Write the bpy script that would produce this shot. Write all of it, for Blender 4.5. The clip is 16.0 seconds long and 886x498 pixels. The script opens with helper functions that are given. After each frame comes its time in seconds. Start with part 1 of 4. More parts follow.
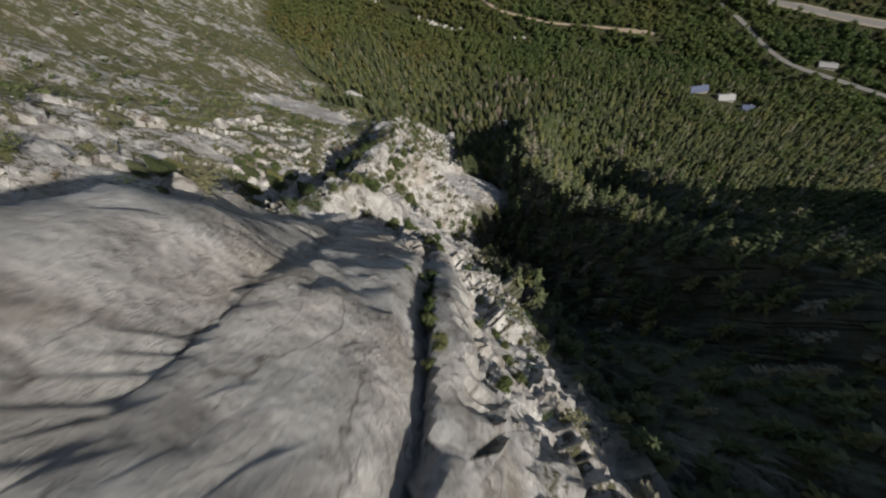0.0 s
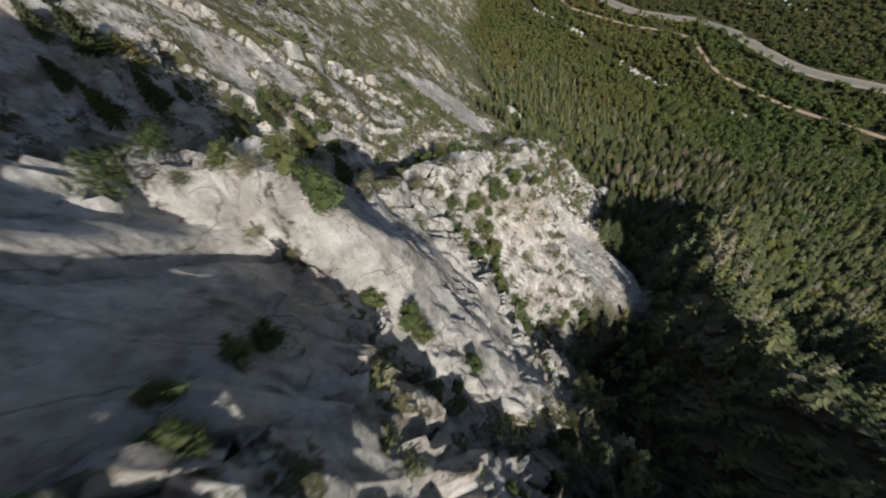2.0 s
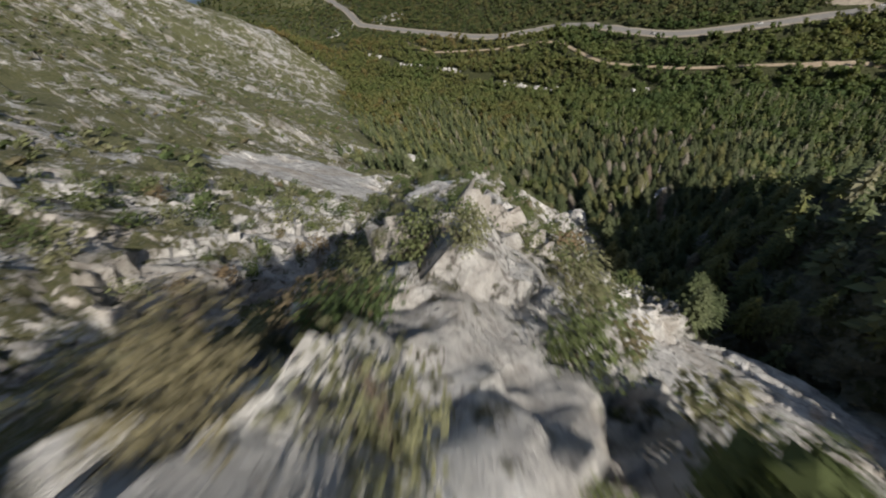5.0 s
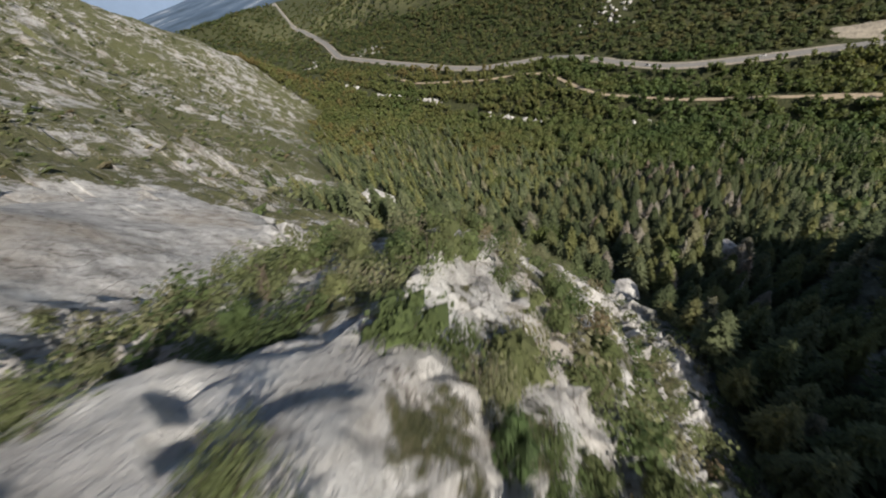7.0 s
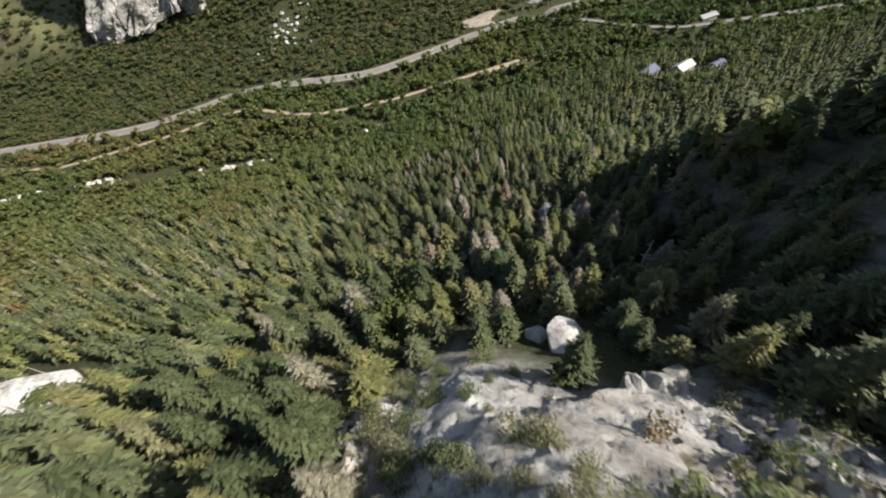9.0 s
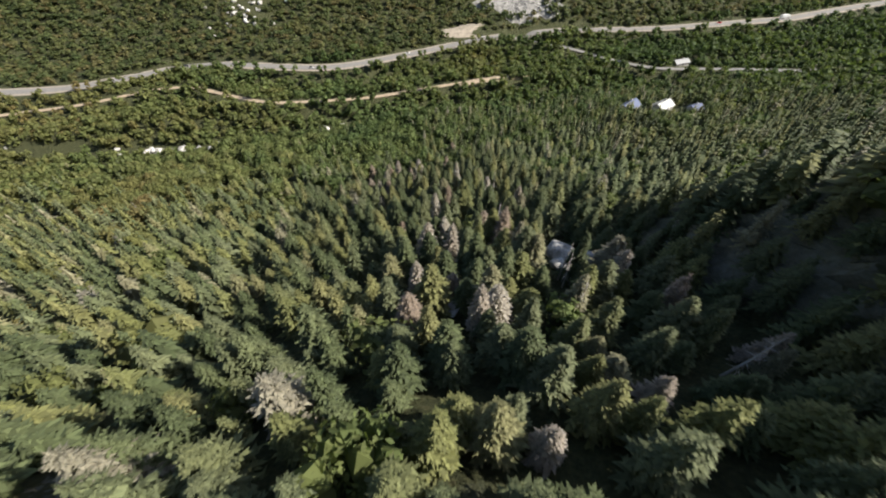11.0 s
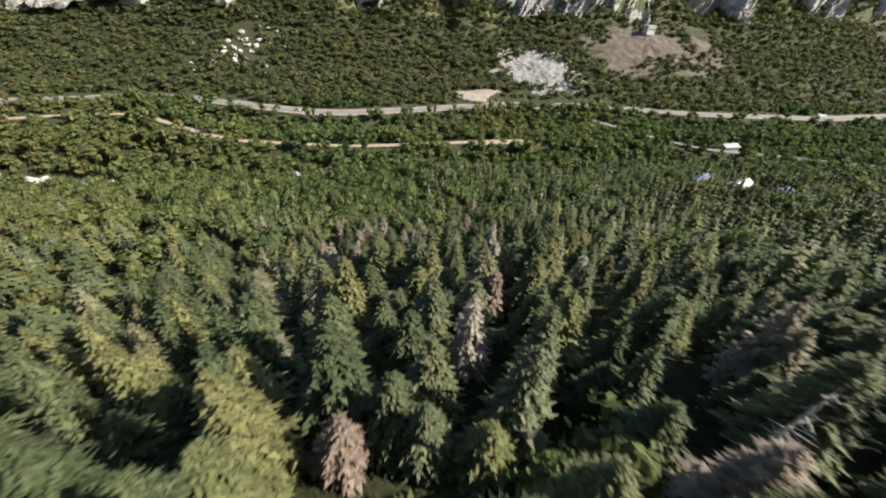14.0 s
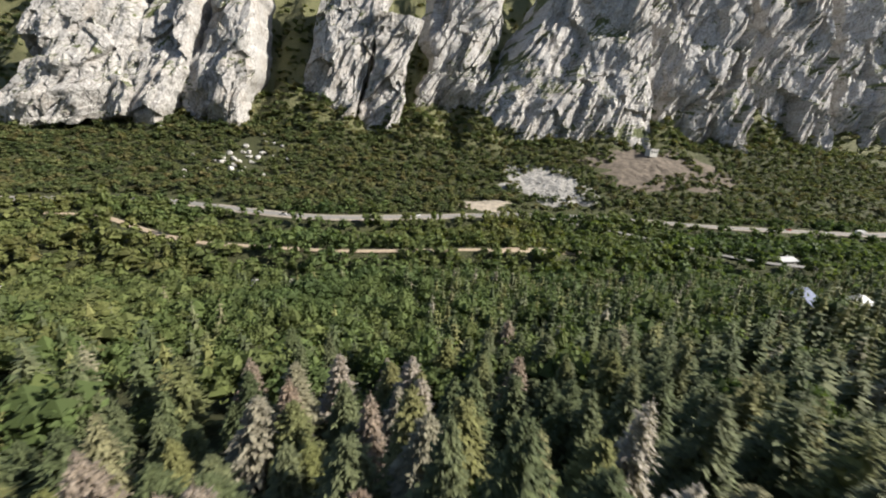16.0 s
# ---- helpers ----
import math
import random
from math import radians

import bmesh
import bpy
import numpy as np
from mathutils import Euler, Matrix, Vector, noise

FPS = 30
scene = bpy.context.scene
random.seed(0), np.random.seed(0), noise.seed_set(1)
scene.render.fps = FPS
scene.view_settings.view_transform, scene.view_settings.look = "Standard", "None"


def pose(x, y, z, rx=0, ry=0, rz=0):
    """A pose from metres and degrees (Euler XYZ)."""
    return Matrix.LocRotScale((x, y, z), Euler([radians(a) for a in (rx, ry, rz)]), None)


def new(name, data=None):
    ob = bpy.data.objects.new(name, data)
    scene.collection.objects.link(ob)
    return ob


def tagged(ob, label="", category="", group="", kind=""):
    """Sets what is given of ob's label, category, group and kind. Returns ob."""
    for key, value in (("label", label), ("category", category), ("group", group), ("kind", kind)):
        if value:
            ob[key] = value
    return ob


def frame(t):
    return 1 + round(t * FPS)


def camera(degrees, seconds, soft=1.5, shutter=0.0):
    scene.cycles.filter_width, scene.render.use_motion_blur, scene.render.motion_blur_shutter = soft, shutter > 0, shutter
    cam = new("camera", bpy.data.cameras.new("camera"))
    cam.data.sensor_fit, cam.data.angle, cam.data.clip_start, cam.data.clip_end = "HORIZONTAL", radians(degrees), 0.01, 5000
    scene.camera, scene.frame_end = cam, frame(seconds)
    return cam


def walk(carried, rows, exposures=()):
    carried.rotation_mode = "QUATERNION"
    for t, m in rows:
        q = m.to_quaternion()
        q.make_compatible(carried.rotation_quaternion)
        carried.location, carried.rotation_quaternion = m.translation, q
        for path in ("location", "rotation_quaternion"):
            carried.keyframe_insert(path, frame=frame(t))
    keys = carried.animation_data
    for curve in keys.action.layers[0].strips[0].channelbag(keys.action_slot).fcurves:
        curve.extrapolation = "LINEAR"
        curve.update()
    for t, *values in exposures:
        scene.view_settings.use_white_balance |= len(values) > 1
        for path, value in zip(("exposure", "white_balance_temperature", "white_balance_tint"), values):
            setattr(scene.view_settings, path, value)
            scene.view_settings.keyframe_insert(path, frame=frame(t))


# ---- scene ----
cam = camera(101.8, 16.0, soft=2.0, shutter=0.3)
METRES, EYE, TILT, LEAN, TURN = 400.0, 270.0, -63.7, 7.6, 25.0
ROWS = [
    (0.0, 0.0, 0.0, 0.0, 0.0, 0.0, -0.0),
    (0.5, 0.003, 0.0299, 0.0088, 4.1, -1.57, -4.35),
    (1.0, 0.0055, 0.0601, 0.0158, 9.66, -1.72, -12.67),
    (1.5, 0.0066, 0.0909, 0.0227, 14.07, -0.85, -20.03),
    (2.0, 0.0055, 0.1219, 0.0296, 17.01, 0.83, -25.27),
    (2.5, 0.0023, 0.1524, 0.0373, 18.64, 3.12, -27.92),
    (3.0, -0.0036, 0.1822, 0.0466, 19.04, 4.74, -28.11),
    (3.5, -0.0118, 0.2114, 0.0569, 18.31, 6.89, -25.54),
    (4.0, -0.0218, 0.2398, 0.0681, 14.35, 9.72, -13.09),
    (6.5, -0.0532, 0.4024, 0.1465, 10.02, 14.05, -0.63),
    (7.0, -0.0548, 0.431, 0.161, 8.95, 17.24, -2.52),
    (7.5, -0.0567, 0.4583, 0.178, 6.73, 20.65, -1.8),
    (8.0, -0.0575, 0.4852, 0.1965, 1.23, 22.43, 12.06),
    (8.5, -0.0578, 0.5097, 0.2132, -8.26, 18.74, 29.89),
    (9.0, -0.0554, 0.5327, 0.2281, -15.3, 14.52, 34.77),
    (11.5, -0.0207, 0.614, 0.2731, -26.08, 11.61, 30.41),
    (12.0, -0.0045, 0.641, 0.2844, -27.01, 12.67, 29.16),
    (12.5, 0.0125, 0.6683, 0.2958, -27.7, 14.21, 28.24),
    (13.0, 0.0307, 0.6958, 0.3075, -28.14, 16.23, 27.7),
    (13.5, 0.05, 0.7233, 0.3202, -28.4, 18.63, 27.46),
    (14.0, 0.07, 0.7507, 0.3338, -28.52, 21.52, 27.42),
    (14.5, 0.0903, 0.7769, 0.3481, -28.62, 24.88, 27.44),
    (15.0, 0.1096, 0.801, 0.3622, -28.69, 30.44, 27.43),
    (15.5, 0.1285, 0.8223, 0.3778, -28.71, 36.01, 27.26),
    (16.0, 0.147, 0.8417, 0.3953, -28.69, 40.22, 26.71),
]
walk(cam, [(t, pose(0, 0, EYE, TILT, LEAN, TURN) @ pose(METRES * x, METRES * y, METRES * z, 90 + pitch, roll, yaw)) for t, x, y, z, yaw, pitch, roll in ROWS],
     exposures=[(0.0, 0.0), (0.5, 0.2), (4.0, 0.15), (6.5, 0.5), (7.5, 0.35), (8.5, 0.78), (9.0, 0.9), (11.5, 1.1), (13.5, 1.14), (16.0, 1.05)])

# ---- light: clear morning, sun in the east-south-east ----
SUN_AZ, SUN_EL = 106.5, 35.5          # degrees clockwise from +y, degrees up
world = bpy.data.worlds.new("sky")
scene.world = world
world.use_nodes = True
wn = world.node_tree.nodes
sky = wn.new("ShaderNodeTexSky")
sky.sky_type = "NISHITA"
sky.sun_disc = False
sky.sun_elevation, sky.sun_rotation = radians(SUN_EL), radians(SUN_AZ)
wn["Background"].inputs["Strength"].default_value = 0.074
world.node_tree.links.new(sky.outputs[0], wn["Background"].inputs["Color"])
sun = new("sun", bpy.data.lights.new("sun", "SUN"))
sun.data.energy, sun.data.angle, sun.data.color = 4.7, radians(0.55), (1.0, 0.94, 0.85)
sa, se = radians(SUN_AZ), radians(SUN_EL)
to_sun = Vector((math.sin(sa) * math.cos(se), math.cos(sa) * math.cos(se), math.sin(se)))
sun.matrix_world = Matrix.Translation((0, 0, 900)) @ to_sun.to_track_quat("Z", "Y").to_matrix().to_4x4()

# ---- noise ----
def hash2(i, j, s):
    h = (i.astype(np.int64) * 374761393 + j.astype(np.int64) * 668265263 + s * 1442695041) & 0xFFFFFFFF
    h = ((h ^ (h >> 13)) * 1274126177) & 0xFFFFFFFF
    h = (h ^ (h >> 16)) & 0xFFFFFFFF
    h = (h * 2246822519) & 0xFFFFFFFF
    return ((h ^ (h >> 15)) & 0xFFFFFF) / float(0xFFFFFF)


def vnoise(x, y, s=0):
    i, j = np.floor(x), np.floor(y)
    fx, fy = x - i, y - j
    fx, fy = fx * fx * (3 - 2 * fx), fy * fy * (3 - 2 * fy)
    a, b, c, d = hash2(i, j, s), hash2(i + 1, j, s), hash2(i, j + 1, s), hash2(i + 1, j + 1, s)
    return (a * (1 - fx) + b * fx) * (1 - fy) + (c * (1 - fx) + d * fx) * fy - 0.5


def fbm(x, y, s=0, n=4):
    r = 0
    for k in range(n):
        r = r + vnoise(x * 2 ** k, y * 2 ** k, s + k) / 2 ** k
    return r


def cells(x, y, s=0):
    """Distance to the nearest and second seed, the nearest seed's random number and the offset from it."""
    i, j = np.floor(x), np.floor(y)
    f1, f2 = np.full(x.shape, 9.0), np.full(x.shape, 9.0)
    rnd, ox, oy = np.zeros(x.shape), np.zeros(x.shape), np.zeros(x.shape)
    for di in (-1, 0, 1):
        for dj in (-1, 0, 1):
            a, b = i + di, j + dj
            dx, dy = x - a - hash2(a, b, s), y - b - hash2(a, b, s + 7)
            d = np.sqrt(dx * dx + dy * dy)
            near = d < f1
            f2 = np.where(near, f1, np.minimum(f2, d))
            rnd, ox, oy = np.where(near, hash2(a, b, s + 13), rnd), np.where(near, dx, ox), np.where(near, dy, oy)
            f1 = np.where(near, d, f1)
    return f1, f2, rnd, ox, oy


def smax(a, b, k):
    h = np.clip(0.5 + 0.5 * (a - b) / k, 0, 1)
    return b + (a - b) * h + k * h * (1 - h)


def step(a, b, x):
    t = np.clip((x - a) / (b - a), 0, 1)
    return t * t * (3 - 2 * t)


def near_line(x, y, line, values):
    """Distance to a polyline (positive on its right), and values carried along it."""
    best = np.full(x.shape, 1e9)
    sign = np.zeros(x.shape)
    out = [np.zeros(x.shape) for _ in values]
    for k in range(len(line) - 1):
        (ax, ay), (bx, by) = line[k], line[k + 1]
        ux, uy = bx - ax, by - ay
        t = np.clip(((x - ax) * ux + (y - ay) * uy) / (ux * ux + uy * uy), 0, 1)
        dx, dy = x - ax - t * ux, y - ay - t * uy
        d = np.hypot(dx, dy)
        near = d < best
        best = np.where(near, d, best)
        sign = np.where(near, np.where(dx * uy - dy * ux > 0, 1.0, -1.0), sign)
        for o, v in enumerate(values):
            out[o] = np.where(near, v[k] + (v[k + 1] - v[k]) * t, out[o])
    return best * sign, out


# ---- the lie of the land ----
CREST = [(25, -70), (2, -26), (-5, -12), (-14, 0), (-25, 8), (-33, 12), (-40, 20), (-41, 27), (-47, 35), (-53, 41), (-59, 48), (-62, 57), (-66, 68), (-80, 88), (-96, 104), (-102, 117), (-106, 127), (-110, 138), (-113, 150), (-112, 165), (-112, 195)]
CREST_Z = [330, 293, 279, 262, 246, 235, 223, 216, 204, 196, 190, 185, 178, 159, 142, 135, 124, 108, 92, 73, 42]
CREST_E = [3.2, 3.2, 3.2, 3.0, 2.4, 2.2, 2.0, 2.0, 2.3, 2.7, 2.7, 2.3, 1.6, 1.5, 1.9, 1.9, 1.5, 0.95, 0.55, 0.4, 0.4]
CREST_W = [1.0, 1.0, 1.0, 1.0, 1.0, 1.0, 1.0, 0.9, 0.9, 0.9, 0.8, 0.6, 0.5, 0.35, 0.25, 0.18, 0.15, 0.15, 0.18, 0.25, 0.3]
ROAD = [(-1500, 1100), (-1100, 860), (-837, 712), (-700, 618), (-534, 574), (-397, 542), (-350, 536), (-302, 548), (-262, 561), (-228, 556), (-175, 534), (-140, 522), (-115, 521), (-41, 536), (20, 553), (95, 557), (160, 542), (212, 530), (365, 519), (560, 540), (900, 600)]
TRAIL = [(-520, 540), (-438, 504), (-329, 508), (-286, 523), (-253, 523), (-215, 492), (-183, 470), (-109, 459), (-41, 465), (10, 468)]
LANE = [(62, 553), (101, 512), (128, 470), (151, 447), (210, 430), (275, 408), (312, 399), (420, 390)]


SLAB_EDGE = [(10, -34), (2, -12), (-3.6, -2), (-7.3, 3.5), (-11.4, 9.2), (-16.4, 14.6), (-25, 21)]


def valley(x, y):
    shift = np.interp(x, [-2400, -1500, -1150, -837, -700, -500, -340, -200, 0, 90, 190, 300, 480, 900], [2600, 950, 420, 190, 100, 70, 45, 0, 0, -12, -30, -35, -50, -60])
    yn = y - shift * step(540, 600, y)
    z = np.interp(yn, [-400, 100, 150, 190, 250, 300, 350, 400, 440, 455, 466, 482, 512, 530, 545, 565, 600, 650, 700, 760, 900, 1300, 5000],
                  [90, 88, 80, 54, 23, -3, -18, -30, -38, -35, -30, -34, -34, -27, -26, -22, -15, 2, 26, 60, 220, 520, 700])
    far = step(-900, -2200, x)
    return z * (1 - far) + far * -70


def south_slope(x, y):
    y0 = np.interp(x, [-2600, -1500, -900, -653, -484, -300, -195, -157, -130, -112, -100, -80, -65, -50, -20, 4, 20, 48, 80, 110, 160, 240, 400, 900],
                   [-200, 260, 400, 335, 208, 143, 118, 121, 114, 110, 105, 90, 76, 60, 48, 56, 57, 74, 92, 108, 150, 185, 190, 180])
    steep = np.interp(x, [-2000, -900, -484, -200, -150, -115, -85, 0, 200], [0.5, 0.7, 1.0, 0.95, 0.95, 1.15, 1.27, 1.3, 1.3])
    z = 120 + steep * (y0 - y)
    z = np.where(z > 300, 300 + (z - 300) * 0.5, z)
    # eastern shoulder, mostly out of view, sized and roughened to shade the ravine
    east = step(60, 110, x)
    return z * (1 - east) + east * (np.where(z > 230, 230 + (z - 230) * 0.1, z) + 22 * fbm(x / 60, y / 60, 15, 3))


def bare_land(x, y):
    """The large forms alone: height, how rocky, and the distance east of the main crest."""
    v, s = valley(x, y), south_slope(x, y)
    d, (zc, fe, fw) = near_line(x, y, CREST, (CREST_Z, CREST_E, CREST_W))
    ad = np.abs(d)
    drop_e = np.interp(ad, [0, 3, 20, 40, 80, 200], [0, 2.4, 20, 36, 72, 260])
    drop_w = np.interp(ad, [0, 4, 20, 200], [0, 2.5, 19, 260])
    out_w = 0.8 * np.maximum(ad - 20, 0) * step(100, 125, y)
    r = zc - np.where(d > 0, drop_e * fe, drop_w * fw + out_w)
    # the top: a smooth slab facing north, and a broken face stepping down east of its edge
    face_n = 243.7 - 1.85 * (y - 8) - 0.12 * (x + 15) + 0.42 * np.minimum(x + 22, 0)
    face_n = face_n - 0.35 * np.clip(y - 4, 0, 7) + 0.35 * np.clip(y - 14, 0, 7)
    face_n = face_n + 0.4 * step(3, 8, y) * np.clip(x + 17, -3, 6) - 0.62 * step(5, 0, y) * np.clip(x + 8, -7, 9)
    face_e = 215 - (x + 7) - 2.0 * (y - 12)
    edge, _ = near_line(x, y, SLAB_EDGE, ())
    k = step(3.0, 4.0, edge)
    # a thin fin leans against the slab, a cleft between the two; a raised lip carries the crest
    face_n = face_n - 1.4 * step(0.0, 0.5, edge) - (1.2 + 2.2 * step(13, 8, y)) * np.exp(-((edge - 0.75) / 0.5) ** 2)
    face_n = face_n + (1.5 + 1.5 * step(6, 1, y)) * step(2.9, 2.3, d) - 1.2 * np.exp(-((d - 2.9) / 0.4) ** 2)
    top = -smax(-(face_n * (1 - k) + face_e * k), -(zc + 2 + 5 * step(3, 9, y) - np.where(d < 0, drop_w * fw, 0)), 3.0)
    k = step(29, 20, y) * step(-42.0, -37.4, x + 5.0 * step(23, 17, y))
    r = r * (1 - k) + top * k
    face_w = 205 + 0.30 * (x + 41) - 1.9 * (y - 33)
    k = step(1.25, 0.8, np.hypot((x + 41.5) / 6.5, (y - 30.5) / 5.5))
    r = r * (1 - k) + face_w * k
    r = r + 8 * np.exp(-((x + 26) / 5) ** 2 - ((y - 30) / 4) ** 2)
    slab_c = 142.5 + 0.1 * (x + 96) - 0.5 * (y - 104)
    k = step(1.25, 0.7, np.hypot((x + 97.5) / 5.8, (y - 101) / 8.0))
    r = r * (1 - k) + slab_c * k
    # the smooth pale apron on the eastern flank
    apron = 137.5 - 0.20 * (x + 52.6) - 0.86 * (y - 81.9) - 0.012 * np.maximum(x + 44, 0) ** 2
    k = step(1.2, 0.85, np.hypot((x + 48) / 17, (y - 92) / 14))
    r = r * (1 - k) + apron * k
    # second rib, across the shaded ravine
    # its northern end is added height, drawn out to shade the wood west of it
    d2, (z2,) = near_line(x, y, [(130, 10), (90, 40), (60, 60), (34, 66), (14, 80), (-13, 93), (-30, 118), (-37, 150), (-36, 184)], ([245, 208, 185, 168, 155, 142, 127, 111, 83],))
    r2 = z2 - np.abs(d2) * 1.1
    d3, (z3,) = near_line(x, y, [(110, 40), (78, 84), (54, 120), (36, 150), (16, 184)], ([214, 160, 128, 101, 66],))
    r2 = np.maximum(r2, z3 - np.abs(d3) * 0.95)
    g = smax(smax(s, r, 1.5), r2, 4.0)
    v = v + 8 * np.exp(-((x + 143) / 13) ** 2 - ((y - 162) / 11) ** 2)
    z = smax(g, v, 4.0)
    rock = np.clip((g - v) / 8, 0, 1) * step(-3000, -1200, x) * (y < 420)
    return z, rock, d


def land(x, y, raw=None):
    """Height with swells, ledges and the cut of the roads."""
    z, rock, d = raw if raw is not None else bare_land(x, y)
    ad = np.abs(d)
    north = step(690, 740, y - np.interp(x, [-900, -340, 0, 300, 900], [60, 20, -30, -20, -20])) * step(-1500, -900, x)
    big = fbm(x / 46, y / 46, 3, 3) * 12
    z = z + rock * big * step(6, 30, ad) * step(-1500, -300, x) * (0.4 + 0.6 * step(-100, -150, x))
    z = z + (1 - rock) * fbm(x / 60, y / 60, 9, 3) * 6 * step(30, 90, np.abs(y - 500))
    z = z + north * fbm(x / 30, y / 60, 19, 4) * 26
    west = rock * step(-150, -230, x) * step(-1200, -700, x)
    f1, f2, rn, ox, oy = cells(x / 26, (y + 0.3 * x) / 9, 51)
    z = z + west * ((rn - 0.5) * 7 + ox * (rn - 0.5) * 8)
    apron = step(1.1, 0.8, np.hypot((x + 48) / 17, (y - 92) / 14))
    ravine = (1 - apron) * step(22, 30, d) * step(-70, -50, x) * step(-20, 20, y) * step(250, 200, x)
    rock = np.maximum(rock * (1 - 0.85 * ravine), north)
    for line, half, level in ((ROAD, 7.5, -26.0), (TRAIL, 2.6, -29.0), (LANE, 3.5, -29.0)):
        dr, _ = near_line(x, y, line, ())
        k = step(half + 14, half + 1, np.abs(dr)) * step(-1300, -1000, x)
        z = z * (1 - k) + k * level
    return z, rock, d


def surface(x, y):
    """Points of the broken rock surface over (x, y): the land, pushed out along its normal in blocks and sheets."""
    raw = bare_land(x, y)
    z0, rock0, d = raw
    gx = (bare_land(x + 0.6, y)[0] - z0) / 0.6
    gy = (bare_land(x, y + 0.6)[0] - z0) / 0.6
    z, rock, d = land(x, y, raw)
    ln = np.sqrt(1 + gx * gx + gy * gy)
    near = rock0 * step(-260, -150, x) * step(120, 30, x)
    slab_a = step(-0.5, 0.8, d) * step(17, 13, d) * step(26, 20, y)
    edge, _ = near_line(x, y, SLAB_EDGE, ())
    slab_a = slab_a * (1 - 0.85 * np.maximum(step(2.8, 3.6, edge), step(-2.0, 0.4, edge) * step(13.5, 16.5, y)))
    slab = np.maximum(slab_a, step(1.15, 0.85, np.hypot((x + 48) / 17, (y - 92) / 14)))
    slab = np.maximum(slab, step(1.3, 0.8, np.hypot((x + 172) / 36, (y - 112 + 0.15 * (x + 172)) / 17)))
    slab = np.maximum(slab, 0.62 * step(1.3, 0.8, np.hypot((x + 104) / 14, (y - 157) / 13)))
    slab = np.maximum(slab, 0.12 * step(1.25, 0.8, np.hypot((x + 41.5) / 6.5, (y - 30.5) / 5.5)))
    slab = np.maximum(slab, 0.75 * step(1.2, 0.8, np.hypot((x + 98.5) / 4.2, (y - 101) / 7)))
    wall = step(-20, -34, d) * step(112, 100, y)
    slab = np.maximum(slab, 0.72 * step(1.3, 0.8, np.hypot((x + 35) / 9, (y - 35.5) / 8)))
    rough = near * (1 - 0.75 * wall) * (1 - 0.93 * slab) * (1 - 0.5 * step(78, 100, y) * step(16, 8, np.abs(d)))
    u = -0.55 * x + 0.83 * y + 0.3 * z0 + fbm(x / 8, z0 / 8, 21, 4) * 9
    w = z0 * 0.7 - 0.45 * x - 0.2 * y + fbm(x / 8 + 7, z0 / 8, 23, 4) * 9
    f1, f2, rn, ox, oy = cells(u / 5.0 + 0.25 * fbm(u / 3, w / 3, 131, 2), w / 8.5 + 0.2 * fbm(u / 3 + 5, w / 3, 133, 2), 31)
    r2n = hash2(np.floor(rn * 9999), np.floor(rn * 777), 2)
    push = rough * ((rn - 0.5) * 2.7 + ox * (r2n - 0.5) * 2.8 + oy * (rn - 0.3) * 2.2)
    f1, f2, rn, ox, oy = cells((u * 0.85 + w * 0.5) / 2.0 + 5 + 0.4 * fbm(u / 2, w / 2, 137, 2), (w * 0.85 - u * 0.5) / 2.9 + 0.3 * fbm(u / 2 + 3, w / 2, 139, 2), 37)
    r2n = hash2(np.floor(rn * 9999), np.floor(rn * 777), 3)
    push = push + rough * ((rn - 0.5) * 0.9 + ox * (r2n - 0.5) * 1.3 + oy * 0.5)
    f1, f2, rn, ox, oy = cells(u / 0.8 + 9, w / 1.1, 47)
    push = push + rough * step(-150, -130, x) * ((rn - 0.5) * 0.42 + oy * 0.3 + fbm(u / 0.7, w / 0.7, 53, 2) * 0.22)
    # thin sheets flaking from the smooth slabs
    f1, f2, rn, ox, oy = cells((x + 0.35 * z0) / 5.5 + fbm(x / 3, z0 / 3, 71, 3) * 0.7, (z0 - 0.2 * x) / 12 + fbm(x / 2 + 3, z0 / 2, 73, 3) * 0.4, 43)
    push = push + near * slab_a * (np.floor(rn * 4) / 4 - 0.4) * 0.6
    f1, f2, rn, ox, oy = cells((0.9 * x + 0.4 * y) / 6 + fbm(x / 4, y / 4, 171, 3) * 0.9, (0.9 * y - 0.4 * x) / 3.4 + fbm(x / 4 + 3, y / 4, 173, 3) * 0.6, 143)
    push = push + near * slab * (1 - slab_a) * (1 - 0.75 * step(-130, -140, x)) * ((rn - 0.5) * 0.7 - 0.5 * step(0.07, 0.0, f2 - f1))
    # long slanting sheets on the western wall, each edge a small overhang
    saw = (0.55 * x + 0.25 * z0 + fbm(x / 14, z0 / 14, 181, 3) * 16) / 9.0
    push = push + near * wall * (1 - slab) * 1.5 * ((saw - np.floor(saw)) ** 1.5 - 0.4)
    push = push + near * fbm(x / 3, (y + z0) / 3, 41, 3) * (0.2 + 0.4 * (1 - slab)) * (1 - 0.75 * slab_a) * (1 - 0.8 * slab * step(-130, -140, x))
    return x - gx / ln * push, y - gy / ln * push, z + push / ln, rock, d, z0, slab


# ---- materials ----
def material(name, rough=0.85):
    m = bpy.data.materials.new(name)
    m.use_nodes = True
    n, l = m.node_tree.nodes, m.node_tree.links
    b = n["Principled BSDF"]
    b.inputs["Roughness"].default_value = rough
    b.inputs["Specular IOR Level"].default_value = 0.25
    return m, n, l, b


